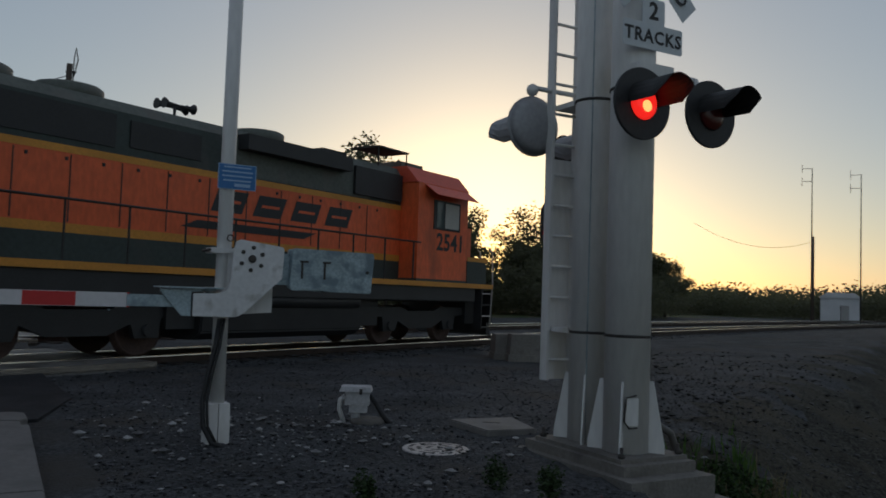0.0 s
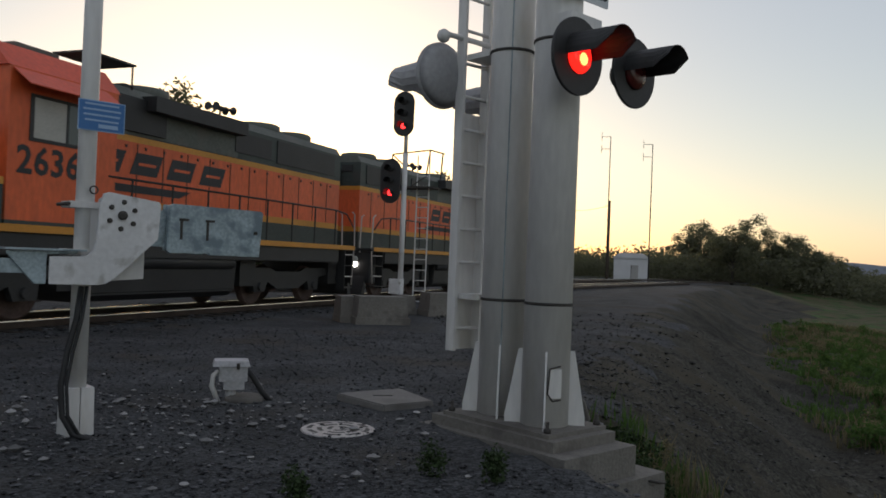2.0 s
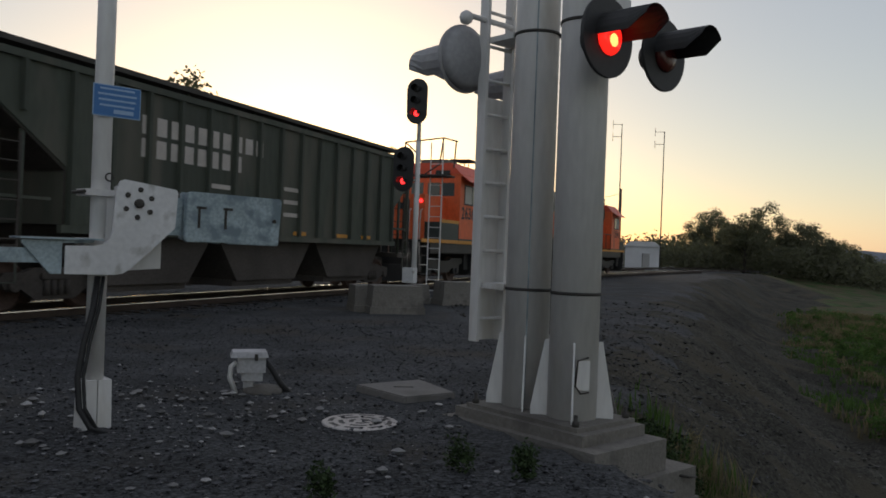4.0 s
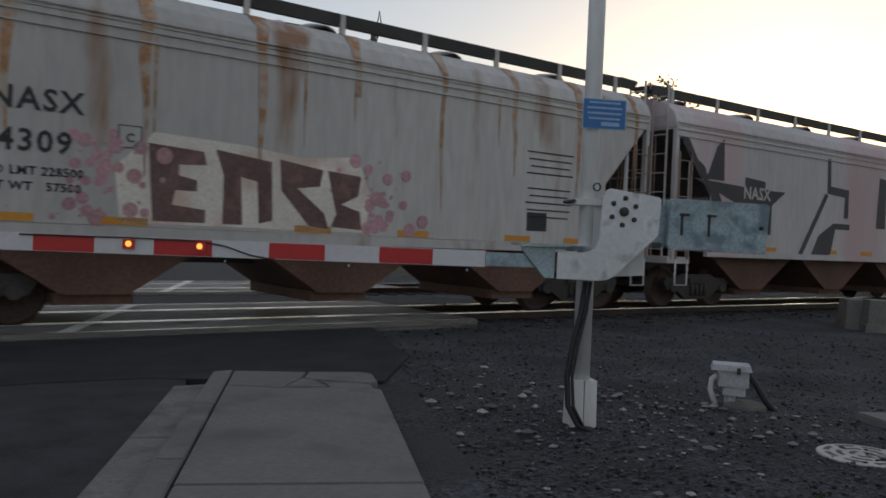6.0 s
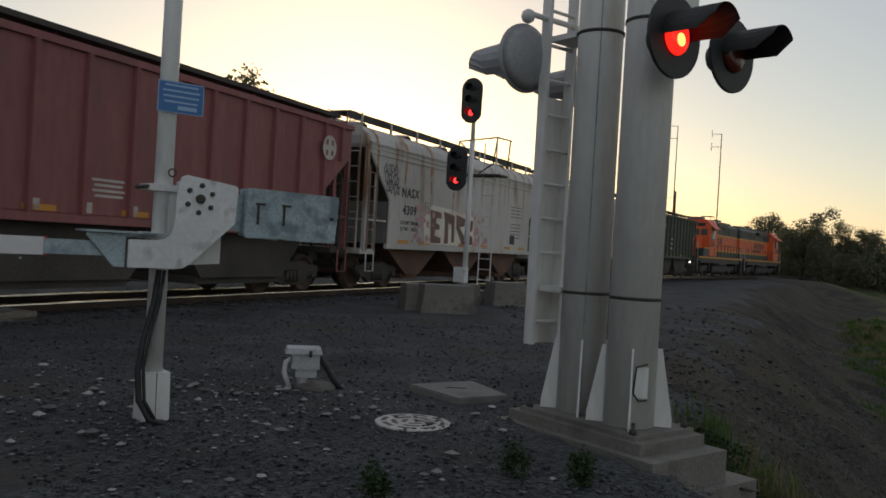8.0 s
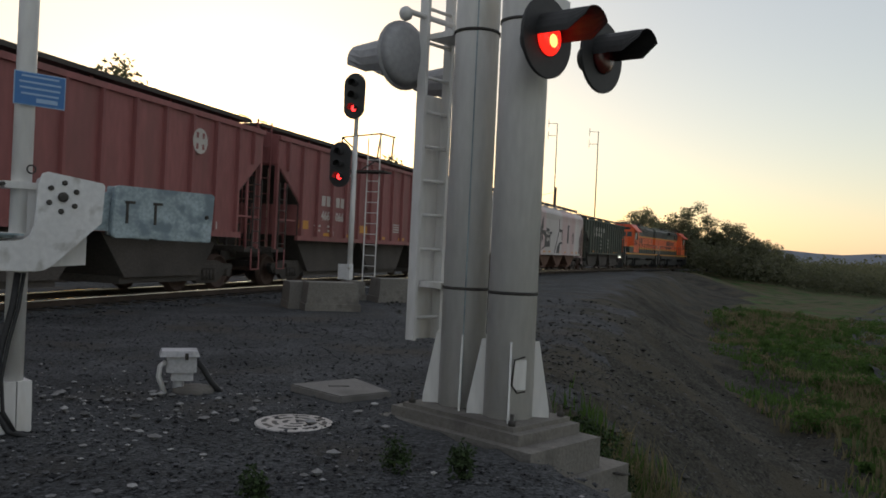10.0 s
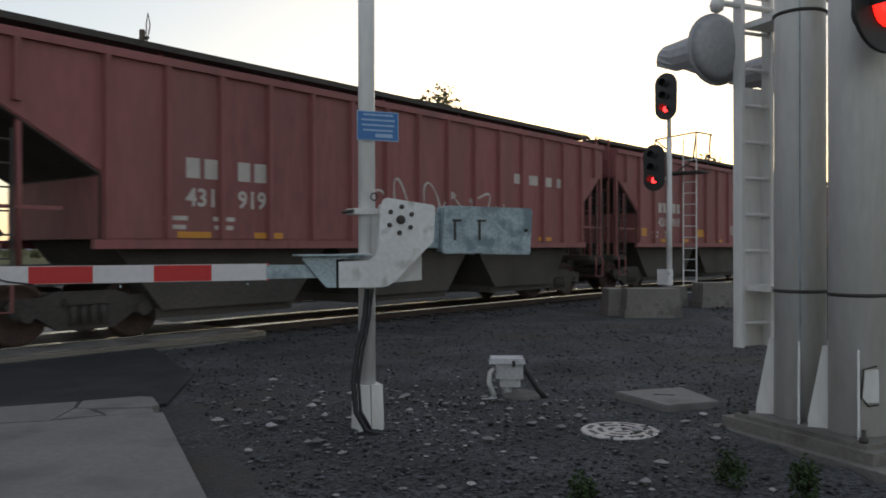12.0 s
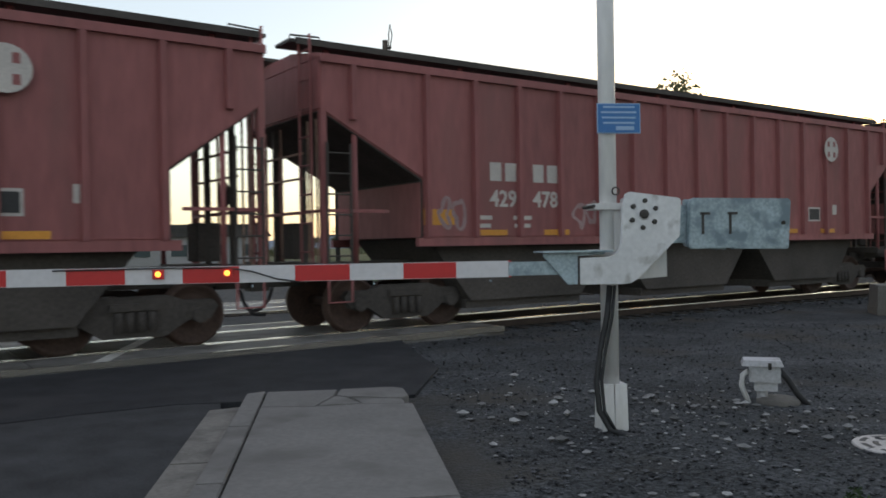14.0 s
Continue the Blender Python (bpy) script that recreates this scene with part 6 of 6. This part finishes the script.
def tree(seed, height, spread, label, low=0.15, leaves=2600, leaf=0.16, material=None):
    rnd = random.Random(seed)
    t = thing("tree", label, "tree", group="trees along the line")
    bm = B()
    top = Vector((rnd.uniform(-0.3, 0.3), rnd.uniform(-0.3, 0.3), height * 0.6))
    tube(bm, (0, 0, -0.3), tuple(top * 0.5), height * 0.025, height * 0.018, seg=8)
    tube(bm, tuple(top * 0.5), tuple(top), height * 0.018, height * 0.006, seg=8)
    V, Fc = [], []
    tips = []
    for k in range(11):
        a = rnd.random() * 6.3
        base = top * rnd.uniform(0.25, 0.95)
        d = spread * rnd.uniform(0.35, 1.0)
        tip = base + Vector((math.cos(a) * d, math.sin(a) * d, height * rnd.uniform(0.08, 0.38)))
        tip.z = max(tip.z, height * low)
        tube(bm, tuple(base), tuple(tip), height * 0.009, height * 0.002, seg=6)
        tips.append(tip)
    part("trunk", bm, M_bark, t, "dark limbs")
    for tip in tips + [top + Vector((0, 0, height * 0.2))]:
        for _ in range(3):
            c = tip + Vector((rnd.gauss(0, spread * 0.2), rnd.gauss(0, spread * 0.2), rnd.gauss(0, height * 0.07)))
            r = spread * rnd.uniform(0.24, 0.44)
            leaf_cloud(rnd, V, Fc, c, (r, r, r * 0.8), leaves // 36, leaf)
    me = bpy.data.meshes.new("crown")
    me.from_pydata(V, [], Fc)
    me.materials.append(material or M_leaf_hazed)
    share("crown", me, t)
    return t


def place(t, spots, first=True):
    for i, (x, y, yaw, k) in enumerate(spots):
        m = pose(x, y, gz(x, y), 0, 0, yaw)
        if i == 0:
            t.matrix_basis = m
            t.scale = (k, k, k)
        else:
            c = copy_thing(t, m)
            c.scale = (k, k, k)


def polar(yaw, d):
    return -d * math.sin(radians(yaw)), d * math.cos(radians(yaw))


TREES = [tree(1, 9.0, 3.6, "leafy dark tree standing against the sunset", leaves=11000, leaf=0.115),
         tree(2, 8.0, 4.0, "broad uneven tree standing against the sunset", leaves=11000, leaf=0.115),
         tree(3, 7.0, 3.0, "small open-crowned tree beyond the rails", leaves=2600)]
SPOTS = [[], [], []]
_r = random.Random(5)
# the grove on the right, which the line curves past
for i in range(9):
    SPOTS[i % 2].append((*polar(-25.3 - i * 1.1, 128 + _r.uniform(-8, 14)), _r.uniform(0, 360), _r.uniform(0.95, 1.15) * (1 - 0.02 * i)))
# the belt that the front of the train first hides
for i in range(11):
    SPOTS[(i + 1) % 3].append((*polar(9 - i * 1.9, 60 + _r.uniform(-4, 8) + i * 3), _r.uniform(0, 360), _r.uniform(0.95, 1.2) * (1 - 0.02 * i)))
# the taller trees past the signal
for i in range(7):
    SPOTS[i % 2].append((*polar(-2.5 - i * 1.3, 80 + _r.uniform(-3, 5)), _r.uniform(0, 360), (1.15, 1.2, 1.15, 1.1, 1.0, 0.9, 0.7)[i]))
SPOTS[2].append((*polar(7.0, 46), 40, 1.12))
SPOTS[0].append((*polar(11.0, 50), 140, 1.2))
for a_, k_ in ((14.6, 1.1), (16.0, 0.95), (25.6, 1.1), (27.2, 1.15), (28.8, 1.0)):
    SPOTS[1].append((*polar(a_, 60), a_ * 40, k_))
for i in range(5):
    SPOTS[i % 3].append((*polar(46 - i * 3.2, 120 + _r.uniform(-10, 20)), _r.uniform(0, 360), _r.uniform(0.5, 0.8)))
for t, spots in zip(TREES, SPOTS):
    place(t, spots)


def brush_belt(name, a0, a1, d0, d1, h0, h1, count, leaf, label, leaves=420):
    """Low scrub along a stretch of bearings, in many uneven lumps."""
    rnd = random.Random(name)
    V, Fc = [], []
    for _ in range(count):
        a, d = rnd.uniform(a0, a1), rnd.uniform(d0, d1)
        x, y = polar(a, d)
        h = rnd.uniform(h0, h1)
        r = h * rnd.uniform(0.6, 1.3)
        leaf_cloud(rnd, V, Fc, (x, y, gz(x, y) + h * 0.45), (r, r, h * 0.6), leaves, leaf * h * 0.16)
    me = bpy.data.meshes.new(name)
    me.from_pydata(V, [], Fc)
    me.materials.append(M_leaf_hazed)
    return tagged(new(name, me), label, "scrub", kind="stuff")


brush_belt("scrub", -50, -4, 118, 175, 2.9, 5.8, 440, 0.27, "grey-green scrub along the far side of the line")
brush_belt("near_grove_scrub", -10, 10, 66, 92, 2.2, 4.8, 300, 0.17, "dense dusky bushes under the trees behind the train")
brush_belt("far_scrub", -60, 62, 200, 330, 2.0, 4.5, 300, 0.5, "low dusky scrub and trees on the horizon")


def hills():
    bm = B()
    lo, hi = [], []
    for i in range(90):
        a = -75 + 150 * i / 89
        x, y = polar(a, 2400)
        h = 30 + 10 * math.sin(i * 0.33) + 7 * math.sin(i * 0.71 + 1) + 3 * math.sin(i * 1.9)
        lo.append(bm.verts.new((x, y, -8)))
        hi.append(bm.verts.new((x * 1.04, y * 1.04, h)))
    for i in range(89):
        bm.faces.new((lo[i], lo[i + 1], hi[i + 1], hi[i]))
    tagged(part("backdrop", bm, M_hill_hazed), "hazy blue hills along the horizon", "hills", kind="structure")


hills()


def shed():
    x, y = 39.6, 103.6
    s = thing("shed", "small white metal shed beside the line", "shed", pose(x, y, gz(x, y), 0, 0, -20))
    part("wall", box(B(), (0, 0, 1.4), (4.4, 3.4, 3.2)), M_shed, s)
    part("roof", prism(B(), [(-2.4, 2.9), (2.4, 2.9), (1.5, 3.55), (-1.5, 3.55)], -1.9, 1.9, lambda u, v, w: (u, w, v)), M_shed, s)
    part("door", box(B(), (0.5, -1.72, 1.0), (0.9, 0.05, 2.0)), M_building, s)
    part("door_gap", box(B(), (0.02, -1.72, 1.0), (0.08, 0.04, 2.1)), M_steel_dark, s)


shed()


def radio_mast(x, y, h, wood):
    a = thing("radio_mast", "slender antenna mast with two short dipoles on top", "antenna mast", pose(x, y, gz(x, y), 0, 0, -20), "antenna masts by the shed")
    part("mast", tube(B(), (0, 0, -0.5), (0, 0, h), 0.09, 0.05, seg=8), M_steel_dark, a)
    for z in (h - 0.05, h - 1.6):
        part("dipole", tube(B(), (-1.1, 0, z), (0.05, 0, z), 0.035, seg=6), M_steel_dark, a)
        part("element", tube(B(), (-1.1, 0, z - 0.5), (-1.1, 0, z + 0.5), 0.03, seg=6), M_steel_dark, a)
    if wood:
        part("pole", tube(B(), (0.15, 0, -0.5), (0.15, 0, h * 0.55), 0.2, 0.15, seg=10), M_wood_pole, a, "brown wooden pole")


radio_mast(34.6, 99.0, 18.2, True)
radio_mast(39.2, 96.5, 17.2, False)


def utility_pole(yaw, d, h, label):
    x, y = polar(yaw, d)
    p = thing("utility_pole", label, "utility pole", pose(x, y, gz(x, y)))
    part("pole", tube(B(), (0, 0, -0.5), (0, 0, h), 0.19, 0.14, seg=12), M_wood_pole, p)
    part("riser", pipe(B(), [(0.2, 0, h - 2), (0.22, 0, h + 0.3), (0.3, 0, h + 0.8), (0.42, 0, h + 0.2), (0.25, 0, h - 0.6)], 0.03, 6), M_steel_dark, p, "looped riser cable")
    part("arm", box(B(), (0.1, 0, h - 0.4), (0.5, 0.1, 0.1)), M_steel_dark, p)
    return p


utility_pole(30.7, 42, 12.1, "wooden utility pole with a looped riser cable")
utility_pole(52, 70, 9.5, "wooden utility pole beyond the crossing")


def street_lamp():
    x, y = polar(37.3, 34)
    l = thing("street_lamp", "cobra-head street lamp on a tall grey pole", "street lamp", pose(x, y, gz(x, y)))
    part("pole", tube(B(), (2.2, 0, 0), (2.2, 0, 9.5), 0.1, 0.06, seg=10), M_steel_dark, l)
    part("arm", pipe(B(), [(2.2, 0, 9.4), (1.2, 0, 9.85), (0.3, 0, 10.05)], 0.04), M_steel_dark, l)
    part("head", lathe(B(), [(-0.45, 0.03), (-0.3, 0.12), (0.1, 0.15), (0.35, 0.05)], (0, 0, 10.05), (1, 0, -0.05), 12), M_alu, l)


street_lamp()


def low_building(yaw, d, w, h, label):
    x, y = polar(yaw, d)
    b = thing("low_building", label, "building", pose(x, y, gz(x, y), 0, 0, yaw), "low buildings beyond the crossing")
    part("wall", box(B(), (0, 0, h / 2), (w, 8, h)), M_building, b)
    part("roof", prism(B(), [(-w / 2 - 0.4, h), (w / 2 + 0.4, h), (w / 2 - 0.5, h + 1.1), (-w / 2 + 0.5, h + 1.1)], -4.4, 4.4, lambda u, v, q: (u, q, v)), M_steel_dark, b)
    for k in range(int(w / 3)):
        part("window", box(B(), (-w / 2 + 1.5 + 3 * k, -4.02, h * 0.55), (1.3, 0.06, 1.0)), M_glass, b)


low_building(46, 78, 18, 2.6, "long low pale building with a dark roof")
low_building(55, 84, 14, 2.8, "low pale building with a dark roof")


def wire(name, a, b, sag, r=0.02):
    pts = []
    for i in range(17):
        t = i / 16
        p = Vector(a).lerp(Vector(b), t)
        p.z -= sag * 4 * t * (1 - t)
        pts.append(tuple(p))
    tagged(part(name, pipe(B(), pts, r, 5), M_cable), "thin black overhead wire", "wire")


wire("overhead_wire", (*polar(-12, 95), 10.5), (34.7, 99.0, 9.2), 1.6)
wire("overhead_wire", (*polar(52, 70), 9.2), (*polar(30.7, 42), 11.5), 0.8)


# ---- a paved path that bends through the field ----
def field_path():
    bm = B()
    ctrl = [(15.5, 15.5), (18.5, 21.5), (21.0, 25.5), (27.0, 33.8), (42.0, 52.0), (72.0, 82.0)]
    pts = []
    for i in range(41):
        u = i / 40 * 5
        k = min(int(u), 4)
        p = [Vector((*ctrl[max(0, min(5, k + j))], 0)) for j in (-1, 0, 1, 2)]
        t = u - k
        pts.append(0.5 * (2 * p[1] + (p[2] - p[0]) * t + (2 * p[0] - 5 * p[1] + 4 * p[2] - p[3]) * t * t + (3 * p[1] - p[0] - 3 * p[2] + p[3]) * t ** 3))
    rows = []
    for i, p in enumerate(pts):
        d = (pts[min(i + 1, 40)] - pts[max(i - 1, 0)]).normalized()
        row = []
        for k in (0.0, 0.18, 0.2, 2.6):
            x, y = p.x + d.y * k, p.y - d.x * k
            row.append(bm.verts.new((x, y, gz(x, y) + (0.16 if k < 0.19 else 0.06))))
        rows.append(row)
    for p, q in zip(rows, rows[1:]):
        for j in range(3):
            bm.faces.new((p[j], q[j], q[j + 1], p[j + 1]))
    bmesh.ops.recalc_face_normals(bm, faces=bm.faces)
    tagged(part("field_path", bm, M_old_asphalt), "grey paved path with a low kerb bending through the grass", "path", kind="structure")


field_path()


# ---- grass and weeds ----
def blades(name, count, area, h, material, label, width=0.012):
    rnd = random.Random(name)
    pts = [area(rnd) for _ in range(count)]
    zs = ground_z([p[0] for p in pts], [p[1] for p in pts])
    V, Fc = [], []
    for (x, y), z in zip(pts, zs):
        for _ in range(3):
            a, k = rnd.random() * 6.3, rnd.uniform(h[0], h[1])
            dx, dy = math.cos(a), math.sin(a)
            x0, y0 = x + rnd.gauss(0, 0.05), y + rnd.gauss(0, 0.05)
            lean = rnd.uniform(0.1, 0.6) * k
            w = width * rnd.uniform(0.6, 1.6)
            n = len(V)
            V += [(x0 - dy * w, y0 + dx * w, z - 0.02), (x0 + dy * w, y0 - dx * w, z - 0.02),
                  (x0 + dx * lean * 0.4 + dy * w * 0.7, y0 + dy * lean * 0.4 - dx * w * 0.7, z + k * 0.6), (x0 + dx * lean * 0.4 - dy * w * 0.7, y0 + dy * lean * 0.4 + dx * w * 0.7, z + k * 0.6),
                  (x0 + dx * lean, y0 + dy * lean, z + k)]
            Fc += [(n, n + 1, n + 2, n + 3), (n + 3, n + 2, n + 4)]
    me = bpy.data.meshes.new(name)
    me.from_pydata(V, [], Fc)
    me.materials.append(material)
    return tagged(new(name, me), label, "grass", kind="stuff")


def field_area(rnd):
    while True:
        d = 11 + 50 * rnd.random() ** 1.2
        x, y = polar(rnd.uniform(-46, -12), d)
        s, o = along([x], [y])
        c = float(np.interp(s[0], CREST_S, CREST_O))
        if o[0] > c + 5.0 + 0.9 * math.sin(x * 0.7) * math.cos(y * 0.5) + abs(rnd.gauss(0, 1.6)) - 0.6:
            return x, y


def base_weeds(rnd):
    while True:
        x, y = rnd.gauss(3.35, 0.35), rnd.gauss(6.95, 0.5)
        d = Vector((x, y, 0)) - C1
        if abs(d.dot(ROAD) - 0.05) > 0.98 or abs(d.dot(ACROSS) + 0.2) > 0.75:
            return x, y


blades("field_grass", 17000, field_area, (0.06, 0.2), M_grass, "long green grass in the field below the bank", 0.018)
def dry_area(rnd):
    while True:
        x, y = field_area(rnd)
        if math.sin(x * 0.55 + 1.3) * math.sin(y * 0.42 + 0.6 * x * 0.3) > 0.15 + rnd.gauss(0, 0.15):
            return x, y


blades("dry_field_grass", 9000, dry_area, (0.1, 0.35), M_drygrass, "patches of dry straw-coloured grass", 0.018)
blades("base_weeds", 1500, base_weeds, (0.06, 0.26), M_grass, "green weeds beside the concrete base", 0.008)
blades("dry_weeds", 800, lambda r: (r.gauss(3.8, 0.35), r.gauss(6.8, 0.45)), (0.1, 0.42), M_drygrass, "dry weed stalks on the bank", 0.006)


def weed_clump(name, spots, r, leaf, count, material, label, tall=0.8):
    """Low leafy weeds: many small leaves in uneven lumps on the ground."""
    rnd = random.Random(name)
    V, Fc = [], []
    for x, y in spots:
        k = rnd.uniform(r[0], r[1])
        leaf_cloud(rnd, V, Fc, (x, y, gz(x, y) + k * tall * 0.7), (k, k, k * tall), count, leaf)
    me = bpy.data.meshes.new(name)
    me.from_pydata(V, [], Fc)
    me.materials.append(material)
    return tagged(new(name, me), label, "weeds", kind="stuff")


_w = random.Random(9)
weed_clump("front_weeds", [(0.84, 5.2), (0.9, 5.14), (1.24, 5.02), (1.3, 5.06), (1.27, 4.97), (0.02, 4.62), (-0.03, 4.6)], (0.06, 0.1), 0.014, 260, M_weed, "small leafy green weeds growing in the gravel", 1.7)
weed_clump("leafy_weeds", [(_w.gauss(3.22, 0.16), _w.gauss(7.25, 0.3)) for _ in range(30)], (0.12, 0.24), 0.022, 280, M_weed, "leafy green weeds crowding the concrete base")
weed_clump("dry_leafy_weeds", [(_w.gauss(3.8, 0.2), _w.gauss(6.95, 0.3)) for _ in range(20)], (0.1, 0.2), 0.016, 160, M_drygrass, "dry straw-coloured weeds beside the concrete base", 1.2)
weed_clump("field_weeds", [field_area(_w) for _ in range(260)], (0.15, 0.5), 0.05, 130, M_grass, "clumps of leafy weeds through the grass field")
weed_clump("dry_bank_weeds", [field_area(_w) for _ in range(120)], (0.12, 0.4), 0.04, 110, M_drygrass, "dry brown weed clumps through the grass field")


# ---- what moves: the train ----
def front_at(t):
    """How far along the track the leading coupler stands at t seconds."""
    u = (t - 7) / 7
    w = max(0.0, t - 13.4)
    return 0.72 * w * w / (w + 0.15) + 21.665 + 9.826 * t - 1.876 * u ** 2 + 1.748 * u ** 3 + 1.085 * u ** 4 - 2.355 * u ** 5


def car_pose(s, half):
    """A car whose middle is at s, its two trucks on the rails."""
    ax, ay, _ = track(s - half)
    bx, by, _ = track(s + half)
    return pose((ax + bx) / 2, (ay + by) / 2, RAIL_Z, 0, 0, math.degrees(math.atan2(by - ay, bx - ax)))


def motions():
    times = [i * 0.25 for i in range(57)]
    for ob, behind, half in MOVING:
        walk(ob, [(t, car_pose(front_at(t) - behind, half)) for t in times])
    steps = [i / 15 for i in range(211)]
    for ob, dx, r in WHEELS:
        walk(ob, [(t, pose(dx, 0, r) @ Matrix.Rotation((front_at(t) - front_at(0)) / r, 4, "Y")) for t in steps])
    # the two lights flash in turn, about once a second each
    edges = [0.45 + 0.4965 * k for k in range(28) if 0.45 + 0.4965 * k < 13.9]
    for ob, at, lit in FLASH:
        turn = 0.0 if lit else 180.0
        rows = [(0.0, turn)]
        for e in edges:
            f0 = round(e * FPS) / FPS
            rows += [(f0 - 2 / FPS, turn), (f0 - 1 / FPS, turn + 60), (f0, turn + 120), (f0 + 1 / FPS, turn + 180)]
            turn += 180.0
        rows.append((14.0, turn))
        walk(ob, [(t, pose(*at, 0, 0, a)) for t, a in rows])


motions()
